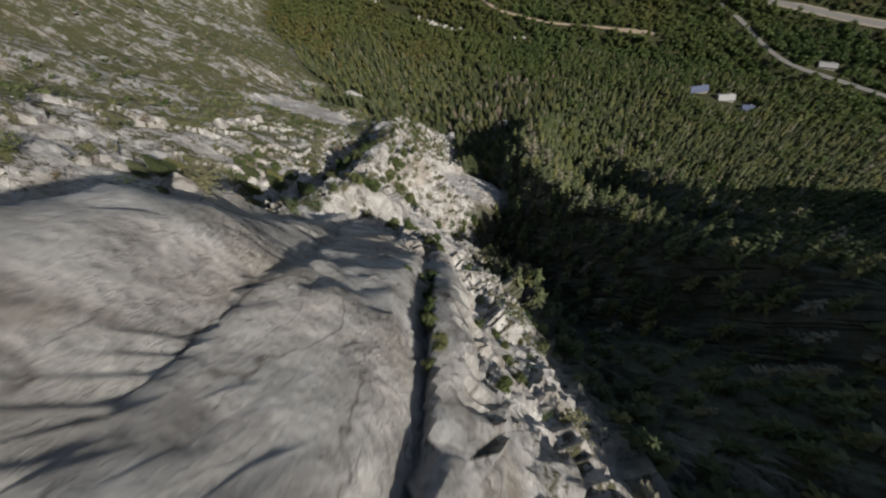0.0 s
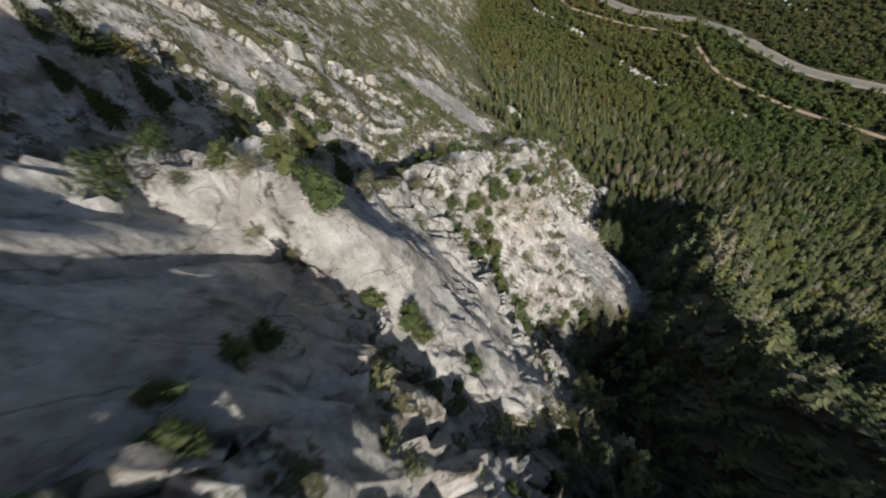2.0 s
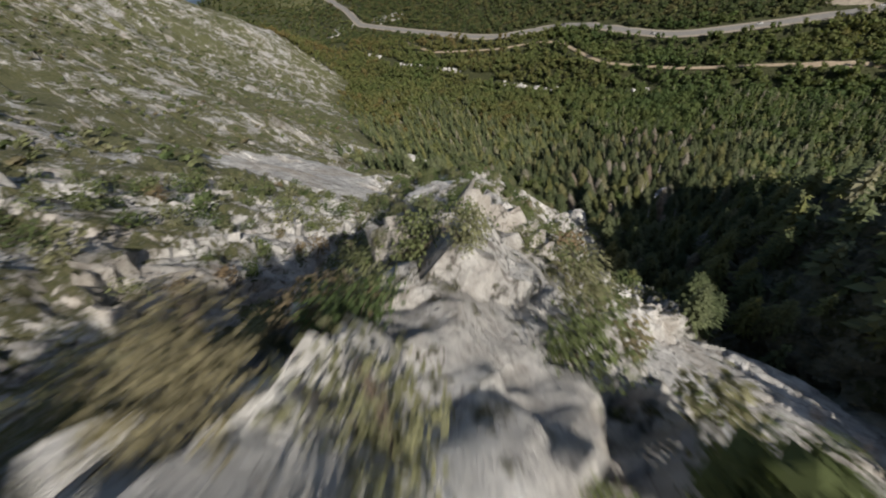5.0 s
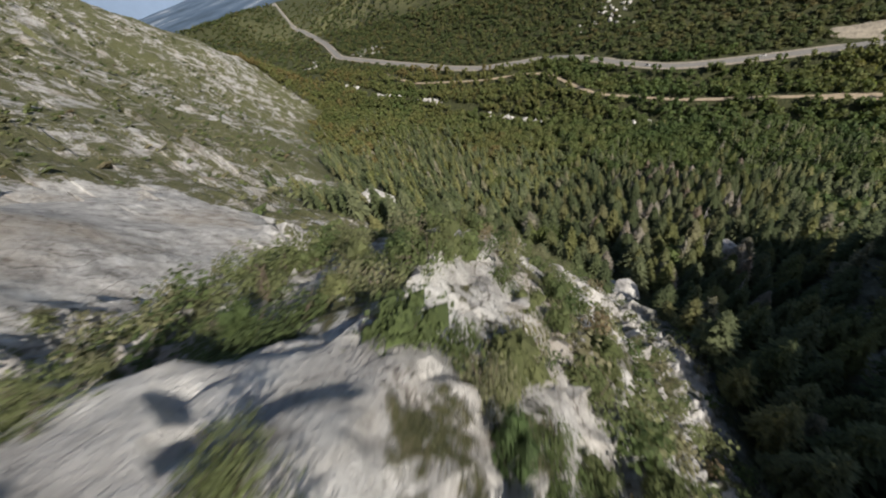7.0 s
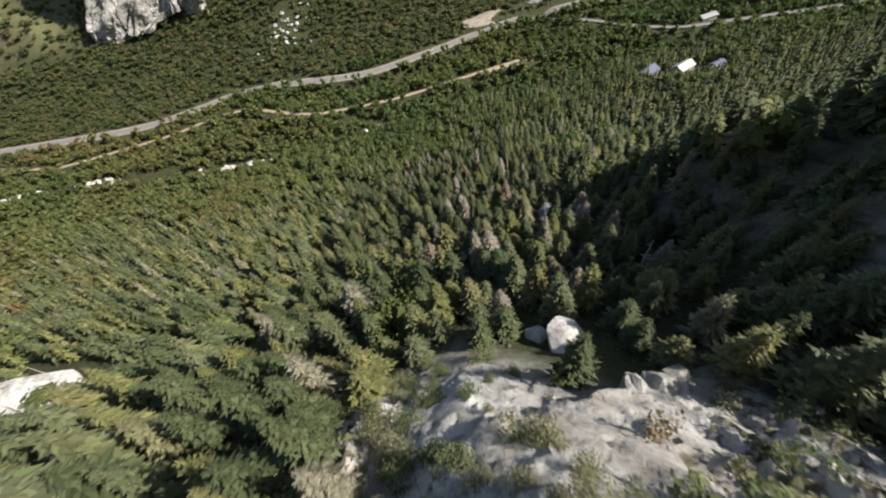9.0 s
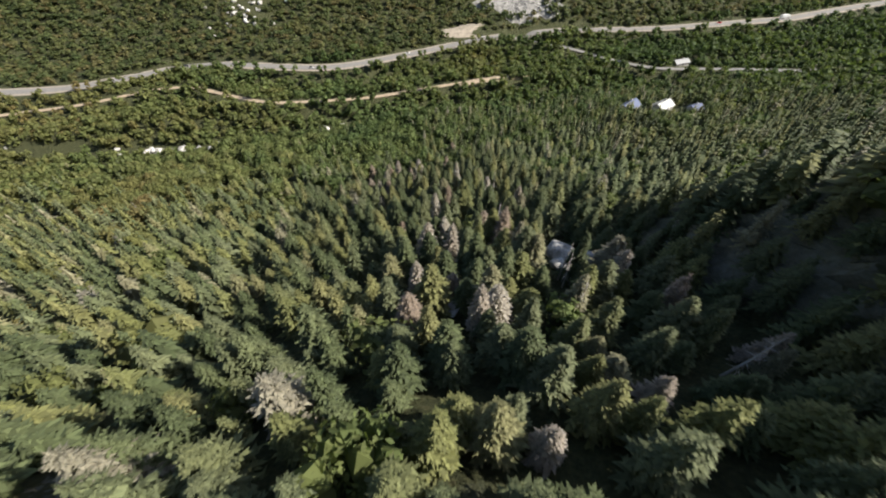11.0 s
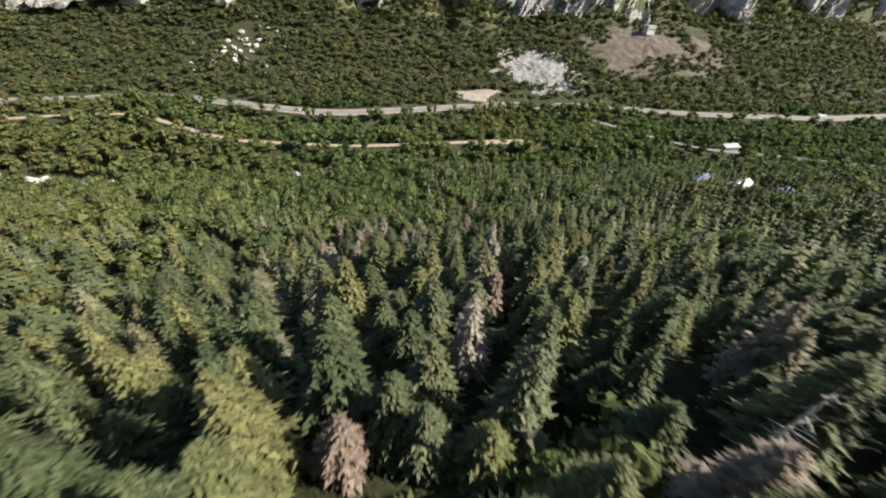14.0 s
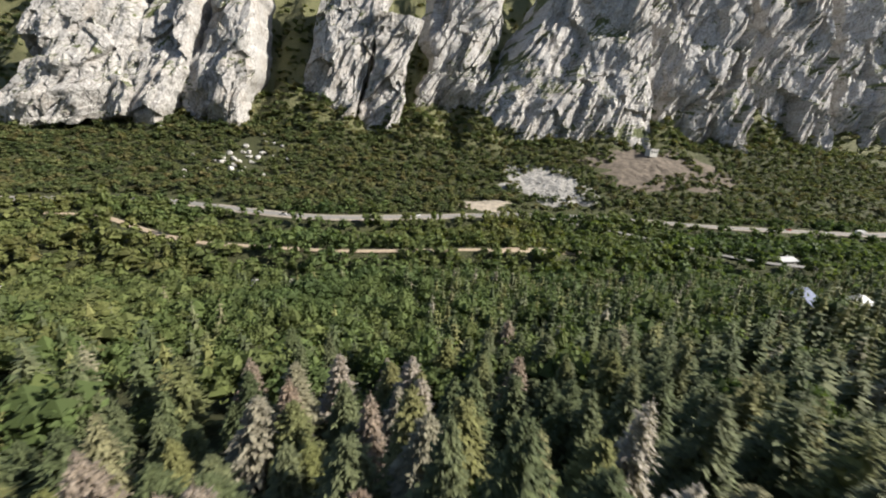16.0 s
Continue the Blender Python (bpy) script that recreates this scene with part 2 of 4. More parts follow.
def tex(n, l, kind, scale, coords, detail=6.0, squash=None, rough=0.6):
    t = n.new("ShaderNodeTexNoise" if kind == "noise" else "ShaderNodeTexVoronoi")
    t.inputs["Scale"].default_value = scale
    if kind == "noise":
        t.inputs["Detail"].default_value = detail
        t.inputs["Roughness"].default_value = rough
    if squash:
        mp = n.new("ShaderNodeMapping")
        mp.inputs["Scale"].default_value = squash
        l.new(coords, mp.inputs["Vector"])
        coords = mp.outputs[0]
    l.new(coords, t.inputs["Vector"])
    return t


def ramp(n, l, src, stops):
    r = n.new("ShaderNodeValToRGB")
    e = r.color_ramp.elements
    while len(e) < len(stops):
        e.new(0.5)
    for el, (p, c) in zip(e, stops):
        el.position, el.color = p, (*c, 1) if len(c) == 3 else c
    l.new(src, r.inputs[0])
    return r.outputs[0]


def mixc(n, l, fac, a, b, mode="MIX"):
    m = n.new("ShaderNodeMix")
    m.data_type, m.blend_type = "RGBA", mode
    for sock, v in ((m.inputs[0], fac), (m.inputs[6], a), (m.inputs[7], b)):
        if isinstance(v, (int, float)):
            sock.default_value = v
        elif isinstance(v, tuple):
            sock.default_value = (*v, 1)
        else:
            l.new(v, sock)
    return m.outputs[2]


def math2(n, l, op, a, b, clamp=False):
    m = n.new("ShaderNodeMath")
    m.operation, m.use_clamp = op, clamp
    for sock, v in ((m.inputs[0], a), (m.inputs[1], b)):
        if isinstance(v, (int, float)):
            sock.default_value = v
        else:
            l.new(v, sock)
    return m.outputs[0]


def bump(n, l, b, height, strength, dist):
    k = n.new("ShaderNodeBump")
    k.inputs["Strength"].default_value, k.inputs["Distance"].default_value = strength, dist
    l.new(height, k.inputs["Height"])
    l.new(k.outputs[0], b.inputs["Normal"])


def granite_colour(n, l, pos, light=1.0, stain=0.35, streaked=0.8):
    big = tex(n, l, "noise", 0.05, pos, 5)
    mid = tex(n, l, "noise", 0.35, pos, 8, rough=0.7)
    streak = tex(n, l, "noise", 0.5, pos, 6, (1, 1, 0.12), rough=0.7)
    grain = tex(n, l, "noise", 6.0, pos, 4, rough=0.8)
    c = ramp(n, l, mid.outputs[0], [(0.30, (0.20 * light, 0.19 * light, 0.18 * light)), (0.47, (0.36 * light, 0.345 * light, 0.325 * light)), (0.62, (0.50 * light, 0.485 * light, 0.46 * light)), (0.8, (0.58 * light, 0.57 * light, 0.55 * light))])
    s = ramp(n, l, streak.outputs[0], [(0.38, (0.55, 0.54, 0.53)), (0.52, (1, 1, 1))])
    c = mixc(n, l, streaked, c, s, "MULTIPLY")
    tan = ramp(n, l, big.outputs[0], [(0.5, (0, 0, 0)), (0.66, (1, 1, 1))])
    c = mixc(n, l, math2(n, l, "MULTIPLY", tan, stain), c, (0.36, 0.29, 0.21))
    g = ramp(n, l, grain.outputs[0], [(0.3, (0.72, 0.72, 0.72)), (0.6, (1.05, 1.05, 1.05))])
    return mixc(n, l, 0.8, c, g, "MULTIPLY"), mid, grain


def ground_material():
    m, n, l, b = material("ground", 0.92)
    geo = n.new("ShaderNodeNewGeometry")
    pos = geo.outputs["Position"]
    rock = n.new("ShaderNodeAttribute")
    rock.attribute_name = "rock"
    veg = n.new("ShaderNodeAttribute")
    veg.attribute_name = "veg"
    gran, mid, grain = granite_colour(n, l, pos, 1.28, 0.5, 0.6)
    for scale, wide in ((0.10, 0.0045), (0.31, 0.0035)):
        seam = tex(n, l, "noise", scale, pos, 5, (1.0, 0.6, 0.75), rough=0.45)
        dark = ramp(n, l, seam.outputs[0], [(0.5 - wide, (1, 1, 1)), (0.5, (0.25, 0.22, 0.20)), (0.5 + wide, (1, 1, 1))])
        gran = mixc(n, l, 0.8, gran, dark, "MULTIPLY")
    damp = tex(n, l, "noise", 0.22, pos, 7, (1, 1, 0.35), rough=0.65)
    gran = mixc(n, l, 0.9, gran, ramp(n, l, damp.outputs[0], [(0.30, (0.36, 0.31, 0.27)), (0.40, (1, 1, 1))]), "MULTIPLY")
    # grass and low scrub on the slopes
    v1 = tex(n, l, "noise", 0.11, pos, 8, rough=0.75)
    v2 = tex(n, l, "noise", 1.3, pos, 6, rough=0.7)
    v3 = tex(n, l, "noise", 7.0, pos, 5, rough=0.75)
    mixed = math2(n, l, "ADD", math2(n, l, "MULTIPLY", v2.outputs[0], 0.5), math2(n, l, "MULTIPLY", v3.outputs[0], 0.5))
    scrub = ramp(n, l, mixed, [(0.38, (0.036, 0.046, 0.020)), (0.47, (0.090, 0.098, 0.042)), (0.55, (0.150, 0.142, 0.070)), (0.66, (0.24, 0.215, 0.14))])
    floor = ramp(n, l, v2.outputs[0], [(0.35, (0.030, 0.036, 0.015)), (0.55, (0.060, 0.064, 0.026)), (0.75, (0.11, 0.10, 0.05))])
    up = n.new("ShaderNodeSeparateXYZ")
    l.new(geo.outputs["Normal"], up.inputs[0])
    k = math2(n, l, "ADD", v1.outputs[0], math2(n, l, "MULTIPLY", math2(n, l, "SUBTRACT", up.outputs[2], 0.62), 0.16))
    k = math2(n, l, "ADD", k, math2(n, l, "MULTIPLY", math2(n, l, "SUBTRACT", veg.outputs["Fac"], 0.5), 0.5))
    k = math2(n, l, "ADD", k, math2(n, l, "MULTIPLY", math2(n, l, "SUBTRACT", v2.outputs[0], 0.5), 0.45))
    mask = ramp(n, l, k, [(0.49, (0, 0, 0)), (0.55, (1, 1, 1))])
    slope = mixc(n, l, mask, gran, scrub)
    c = mixc(n, l, rock.outputs["Fac"], floor, slope)
    l.new(c, b.inputs["Base Color"])
    fine = tex(n, l, "noise", 1.6, pos, 8, (1, 1, 0.55), rough=0.72)
    fine.noise_type = "RIDGED_MULTIFRACTAL"
    fine.inputs["Roughness"].default_value = 0.6
    h = math2(n, l, "ADD", mid.outputs[0], math2(n, l, "MULTIPLY", grain.outputs[0], 0.12))
    h = math2(n, l, "ADD", h, math2(n, l, "MULTIPLY", fine.outputs[0], 0.10))
    h = math2(n, l, "ADD", h, math2(n, l, "MULTIPLY", math2(n, l, "MULTIPLY", mask, v3.outputs[0]), 0.5))
    bump(n, l, b, h, 1.0, 0.9)
    return m


def cliff_material():
    m, n, l, b = material("pale_granite", 0.9)
    geo = n.new("ShaderNodeNewGeometry")
    pos = geo.outputs["Position"]
    gran, mid, grain = granite_colour(n, l, pos, 1.12, 0.25, 0.55)
    for scale, wide, squash in ((0.05, 0.010, (1, 1, 0.5)), (0.16, 0.008, (1, 1, 0.4))):
        seam = tex(n, l, "noise", scale, pos, 4, squash, rough=0.45)
        gran = mixc(n, l, 0.75, gran, ramp(n, l, seam.outputs[0], [(0.5 - wide, (1, 1, 1)), (0.5, (0.3, 0.28, 0.27)), (0.5 + wide, (1, 1, 1))]), "MULTIPLY")
    v1 = tex(n, l, "noise", 0.03, pos, 4, rough=0.6)
    up = n.new("ShaderNodeSeparateXYZ")
    l.new(geo.outputs["Normal"], up.inputs[0])
    k = math2(n, l, "ADD", v1.outputs[0], math2(n, l, "MULTIPLY", up.outputs[2], 0.28))
    mask = ramp(n, l, k, [(0.70, (0, 0, 0)), (0.73, (1, 1, 1))])
    leafy = ramp(n, l, tex(n, l, "noise", 0.25, pos, 6, rough=0.75).outputs[0], [(0.35, (0.045, 0.058, 0.022)), (0.65, (0.13, 0.14, 0.06))])
    c = mixc(n, l, mask, gran, leafy)
    l.new(c, b.inputs["Base Color"])
    bump(n, l, b, mid.outputs[0], 1.0, 2.0)
    return m


def rock_material(name="granite", light=1.3, stain=0.35):
    m, n, l, b = material(name, 0.88)
    pos = n.new("ShaderNodeNewGeometry").outputs["Position"]
    gran, mid, grain = granite_colour(n, l, pos, light, stain)
    l.new(gran, b.inputs["Base Color"])
    h = math2(n, l, "ADD", mid.outputs[0], math2(n, l, "MULTIPLY", grain.outputs[0], 0.15))
    bump(n, l, b, h, 0.8, 0.5)
    return m


def foliage(name, stops, through_leaf=0.28):
    """Leaf colour, varied from plant to plant and from spray to spray."""
    m, n, l, b = material(name, 0.75)
    at = n.new("ShaderNodeAttribute")
    at.attribute_name = "tint"
    ob = n.new("ShaderNodeObjectInfo")
    geo = n.new("ShaderNodeNewGeometry")
    many = math2(n, l, "GREATER_THAN", at.outputs["Fac"], 0.5)
    s = math2(n, l, "ADD", math2(n, l, "MULTIPLY", many, math2(n, l, "SUBTRACT", at.outputs["Fac"], 1.0)), math2(n, l, "MULTIPLY", math2(n, l, "SUBTRACT", 1.0, many), ob.outputs["Random"]))
    c = ramp(n, l, s, stops)
    v = ramp(n, l, geo.outputs["Random Per Island"], [(0.0, (0.62, 0.62, 0.62)), (1.0, (1.25, 1.25, 1.2))])
    c = mixc(n, l, 1.0, c, v, "MULTIPLY")
    l.new(c, b.inputs["Base Color"])
    thin = n.new("ShaderNodeBsdfTranslucent")
    l.new(mixc(n, l, 1.0, c, (1.25, 1.3, 0.7), "MULTIPLY"), thin.inputs[0])
    both = n.new("ShaderNodeMixShader")
    both.inputs[0].default_value = through_leaf
    l.new(b.outputs[0], both.inputs[1])
    l.new(thin.outputs[0], both.inputs[2])
    l.new(both.outputs[0], n["Material Output"].inputs[0])
    return m


def plain(name, colour, rough=0.8, metal=0.0, scale=2.0, vary=0.25, relief=0.0):
    m, n, l, b = material(name, rough)
    pos = n.new("ShaderNodeNewGeometry").outputs["Position"]
    t = tex(n, l, "noise", scale, pos, 6, rough=0.7)
    lo, hi = tuple(c * (1 - vary) for c in colour), tuple(min(1, c * (1 + vary)) for c in colour)
    l.new(ramp(n, l, t.outputs[0], [(0.35, lo), (0.65, hi)]), b.inputs["Base Color"])
    b.inputs["Metallic"].default_value = metal
    if relief:
        bump(n, l, b, t.outputs[0], 0.7, relief)
    return m


GROUND, CLIFF, ROCK = ground_material(), cliff_material(), rock_material()
PALE_ROCK = rock_material("pale_boulder_granite", 1.25, 0.1)
NEEDLES = foliage("fir_needles", [(0.0, (0.068, 0.086, 0.040)), (0.3, (0.100, 0.120, 0.055)), (0.55, (0.132, 0.146, 0.078)), (0.75, (0.152, 0.160, 0.058)), (0.92, (0.180, 0.176, 0.076)), (1.0, (0.25, 0.23, 0.18))], 0.15)
LEAVES = foliage("broad_leaves", [(0.0, (0.068, 0.104, 0.038)), (0.35, (0.102, 0.136, 0.046)), (0.65, (0.136, 0.152, 0.054)), (0.85, (0.150, 0.150, 0.054)), (1.0, (0.180, 0.144, 0.060))], 0.42)
OAK = foliage("oak_scrub_leaves", [(0.0, (0.066, 0.090, 0.036)), (0.4, (0.094, 0.114, 0.044)), (0.75, (0.122, 0.132, 0.052)), (1.0, (0.148, 0.128, 0.058))], 0.42)
SHRUB = foliage("shrub_leaves", [(0.0, (0.070, 0.100, 0.036)), (0.4, (0.120, 0.142, 0.058)), (0.7, (0.165, 0.172, 0.086)), (0.93, (0.21, 0.20, 0.12)), (1.0, (0.20, 0.145, 0.09))])
BUSH = foliage("bush_leaves", [(0.0, (0.052, 0.080, 0.028)), (0.5, (0.088, 0.110, 0.042)), (1.0, (0.130, 0.138, 0.060))], 0.22)
RUST = foliage("dead_needles", [(0.0, (0.26, 0.195, 0.15)), (0.5, (0.32, 0.275, 0.235)), (1.0, (0.40, 0.37, 0.33))])
BARK = plain("bark", (0.11, 0.085, 0.065), 0.9, 0, 8, 0.4)
GREYWOOD = plain("weathered_wood", (0.42, 0.39, 0.35), 0.85, 0, 6, 0.25)


# ---- mesh helpers ----
def mesh_np(name, verts, tris, mat, tint=None, smooth=False):
    me = bpy.data.meshes.new(name)
    nv, nt = len(verts), len(tris)
    k = tris.shape[1]
    me.vertices.add(nv)
    me.vertices.foreach_set("co", np.ascontiguousarray(verts, dtype=np.float32).ravel())
    me.loops.add(nt * k)
    me.loops.foreach_set("vertex_index", np.ascontiguousarray(tris, dtype=np.int32).ravel())
    me.polygons.add(nt)
    me.polygons.foreach_set("loop_start", np.arange(0, nt * k, k, dtype=np.int32))
    me.polygons.foreach_set("use_smooth", np.full(nt, smooth))
    if tint is not None:
        me.attributes.new("tint", "FLOAT", "POINT").data.foreach_set("value", np.ascontiguousarray(tint, dtype=np.float32))
    me.materials.append(mat)
    me.update(calc_edges=True)
    me.validate()
    return me


def grid_faces(nu, nv):
    i = np.arange(nu * nv).reshape(nu, nv)
    return np.stack([i[:-1, :-1], i[1:, :-1], i[1:, 1:], i[:-1, 1:]], -1).reshape(-1, 4)


def scatter(name, templates, places, mat):
    """One mesh out of many copies: places rows are x, y, z, width, height, turn, tint."""
    vs, fs, ts, base = [], [], [], 0
    pick = np.arange(len(places)) % len(templates)
    for k, (tv, tf) in enumerate(templates):
        p = places[pick == k]
        if not len(p):
            continue
        c, s = np.cos(p[:, 5])[:, None], np.sin(p[:, 5])[:, None]
        x, y, z = tv[:, 0][None], tv[:, 1][None], tv[:, 2][None]
        v = np.stack([p[:, 0:1] + p[:, 3:4] * (x * c - y * s), p[:, 1:2] + p[:, 3:4] * (x * s + y * c), p[:, 2:3] + p[:, 4:5] * z], -1)
        f = tf[None] + (np.arange(len(p)) * len(tv))[:, None, None] + base
        vs.append(v.reshape(-1, 3)), fs.append(f.reshape(-1, 3)), ts.append(np.repeat(1 + p[:, 6], len(tv)))
        base += v.shape[0] * v.shape[1]
    return mesh_np(name, np.concatenate(vs), np.concatenate(fs), mat, np.concatenate(ts))


def heart_cone(v, f, r, n=7):
    """The dense inner foliage of a fir."""
    b = len(v)
    for z, q in ((0.16, 0.5), (0.24, 1.0), (0.62, 0.66)):
        v += [(r * q * math.cos(6.2832 * k / n + z * 5) * (0.85 + 0.3 * ((k * 3 + b) % 4) / 3), r * q * math.sin(6.2832 * k / n + z * 5), z + 0.02 * (k % 2)) for k in range(n)]
    v.append((0, 0, 0.86))
    for k in range(n):
        k2 = (k + 1) % n
        f += [(b + k, b + k2, b + n + k2), (b + k, b + n + k2, b + n + k), (b + n + k, b + n + k2, b + 2 * n + k2), (b + n + k, b + 2 * n + k2, b + 2 * n + k), (b + 2 * n + k, b + 2 * n + k2, b + 3 * n)]


def fir_crown(rng, levels, arms, twigs, slim=0.17):
    """Whorls of drooping, ragged sprays; unit height."""
    v, f = [], []
    for k in range(levels):
        t = (k + rng.random() * 0.6) / levels
        z = 0.12 + 0.86 * t
        reach = slim * (1 - t) ** 0.62 * (0.85 + 0.3 * rng.random()) + 0.012
        for a in range(arms):
            if rng.random() < 0.1:
                continue
            ang = 2 * math.pi * (a + rng.random() * 0.7) / arms + k * 2.4
            r = reach * (0.65 + 0.55 * rng.random())
            ca, sn = math.cos(ang), math.sin(ang)
            lift = 0.03 * (t - 0.35)
            for w in range(twigs):
                off = (w - (twigs - 1) / 2) * 0.55
                c2, s2 = math.cos(ang + off), math.sin(ang + off)
                r2 = r * (1 - 0.25 * abs(off))
                start = 0.25 * r if w != (twigs - 1) / 2 else 0.0
                wid = r * (0.25 if twigs == 1 else 0.14)
                zt = z + lift - 0.22 * r2 - 0.02 * rng.random()
                zm = z + lift * 0.5 + 0.015 * rng.random()
                m = start + (r2 - start) * 0.55
                b = len(v)
                v += [(ca * start, sn * start, z), (ca * start + c2 * (m - start) - s2 * wid, sn * start + s2 * (m - start) + c2 * wid, zm - 0.10 * wid - 0.02),
                      (ca * start + c2 * (r2 - start), sn * start + s2 * (r2 - start), zt), (ca * start + c2 * (m - start) + s2 * wid, sn * start + s2 * (m - start) - c2 * wid, zm - 0.10 * wid - 0.02)]
                f += [(b, b + 1, b + 2), (b, b + 2, b + 3)]
    heart_cone(v, f, slim * 0.42, 5)
    b = len(v)
    v += [(0.012, 0, 0.93), (-0.006, 0.010, 0.93), (-0.006, -0.010, 0.93), (0, 0, 1.03)]
    f += [(b, b + 1, b + 3), (b + 1, b + 2, b + 3), (b + 2, b, b + 3)]
    return np.array(v), np.array(f)


def fir_boughs(rng, levels, arms, slim, sprays=9):
    """A close-up crown: each bough carries small sprays to both sides; unit height."""
    v, f = [], []
    for k in range(levels):
        t = (k + rng.random() * 0.7) / levels
        reach = slim * (1 - t) ** 0.62 * (0.85 + 0.3 * rng.random()) + 0.012
        for a in range(arms):
            if rng.random() < 0.12:
                continue
            ang = 2 * math.pi * (a + rng.random() * 0.8) / arms + k * 2.4
            r = reach * (0.55 + 0.6 * rng.random())
            ca, sn = math.cos(ang), math.sin(ang)
            z0, droop = 0.10 + 0.87 * t + 0.02 * rng.random(), 0.30 - 0.35 * t
            for i in range(sprays):
                q = 0.22 + 0.78 * (i + rng.random() * 0.8) / sprays
                turn = ang + (1 if i % 2 else -1) * rng.uniform(0.3, 1.7) * (1 if i < sprays - 1 else 0.15)
                ln = reach * rng.uniform(0.16, 0.34) + 0.006
                dx, dy = math.cos(turn), math.sin(turn)
                px, py, pz = ca * r * q, sn * r * q, z0 - droop * r * q * q + rng.uniform(-0.008, 0.012)
                wd = ln * rng.uniform(0.28, 0.45)
                b = len(v)
                v += [(px - dy * wd - dx * ln * 0.3, py + dx * wd - dy * ln * 0.3, pz - 0.2 * wd), (px + dy * wd - dx * ln * 0.1, py - dx * wd - dy * ln * 0.1, pz + 0.3 * wd), (px + dx * ln, py + dy * ln, pz - ln * rng.uniform(-0.15, 0.5))]
                f.append((b, b + 1, b + 2))
    heart_cone(v, f, slim * 0.56)
    b = len(v)
    v += [(0.010, 0, 0.93), (-0.005, 0.009, 0.93), (-0.005, -0.009, 0.93), (0, 0, 1.03)]
    f += [(b, b + 1, b + 3), (b + 1, b + 2, b + 3), (b + 2, b, b + 3)]
    return np.array(v), np.array(f)


def leaf_crown(rng, leaves, size, lumps=7, low=0.18, hearts=True):
    """A crown of leaf clumps on several uneven lumps; unit height, about unit width."""
    c = []
    for k in range(lumps):
        a, r, z = rng.random() * 6.283, 0.30 * math.sqrt(rng.random()), low + (0.92 - low) * rng.random()
        c.append((r * math.cos(a), r * math.sin(a), z * 0.82 + 0.05, 0.16 + 0.14 * rng.random()))
    v, f = [], []
    for cx, cy, cz, rr in c if hearts else ():
        b, q = len(v), rr * 0.72
        v += [(cx + q, cy, cz), (cx, cy + q, cz), (cx - q, cy, cz), (cx, cy - q, cz), (cx, cy, cz + q), (cx, cy, cz - q)]
        f += [(b + i, b + (i + 1) % 4, b + 4) for i in range(4)] + [(b + (i + 1) % 4, b + i, b + 5) for i in range(4)]
    for i in range(leaves):
        cx, cy, cz, rr = c[i % lumps]
        n = Vector((rng.gauss(0, 1), rng.gauss(0, 1), rng.gauss(0.25, 0.9))).normalized()
        q = Vector((cx, cy, cz)) + n * rr * (0.75 + 0.35 * rng.random())
        nn = (n + Vector((rng.gauss(0, 0.5), rng.gauss(0, 0.5), rng.gauss(0.3, 0.5)))).normalized()
        u = nn.orthogonal().normalized()
        w = nn.cross(u)
        t = rng.random() * 6.283
        u, w = u * math.cos(t) + w * math.sin(t), w * math.cos(t) - u * math.sin(t)
        s = size * (0.6 + 0.8 * rng.random())
        b = len(v)
        v += [tuple(q - u * s), tuple(q + w * s * 0.62 + nn * s * 0.15), tuple(q + u * s), tuple(q - w * s * 0.62 + nn * s * 0.15)]
        f += [(b, b + 1, b + 2), (b, b + 2, b + 3)]
    return np.array(v), np.array(f)


def stick(v, f, a, b, ra, rb, sides=5):
    a, b = Vector(a), Vector(b)
    d = (b - a).normalized()
    u = d.orthogonal().normalized()
    w = d.cross(u)
    base = len(v)
    for p, r in ((a, ra), (b, rb)):
        for k in range(sides):
            t = 6.2832 * k / sides
            v.append(tuple(p + u * r * math.cos(t) + w * r * math.sin(t)))
    for k in range(sides):
        k2 = (k + 1) % sides
        f += [(base + k, base + k2, base + sides + k2), (base + k, base + sides + k2, base + sides + k)]


def snag_mesh(rng, dense=34):
    """A bare dead trunk with short broken branches; unit height."""
    v, f = [], []
    stick(v, f, (0, 0, 0), (0.01, 0, 0.55), 0.018, 0.011)
    stick(v, f, (0.01, 0, 0.55), (0.0, 0.01, 1.0), 0.011, 0.002)
    for k in range(dense):
        z = 0.3 + 0.68 * rng.random()
        a, r = rng.random() * 6.283, 0.16 * (1.05 - z) ** 0.7 * (0.5 + rng.random())
        stick(v, f, (0, 0, z), (r * math.cos(a), r * math.sin(a), z + r * rng.uniform(-0.5, 0.35)), 0.0045, 0.001, 3)
    return np.array(v), np.array(f)


def part(name, me, parent, label="", local=None):
    ob = new(name, me)
    ob.parent = parent
    if local is not None:
        ob.matrix_basis = local
    if label:
        tagged(ob, label)
    return ob


def height_at(x, y):
    z, _, _ = land(np.array([float(x)]), np.array([float(y)]))
    return float(z[0])


# ---- ground: one sheet, fine under the flight, coarse far off ----
def spread(lo, hi, fine, start, end, grow, top, back):
    mid = list(np.arange(lo, hi + 1e-6, fine))
    s, x = fine, hi
    while x < end:
        s = min(s * grow, top if x < 1000 else 1e9)
        x += s
        mid.append(x)
    s, x = fine, lo
    while x > start:
        s = min(s * back, top if x > -1300 else 1e9)
        x -= s
        mid.insert(0, x)
    return np.array(mid)


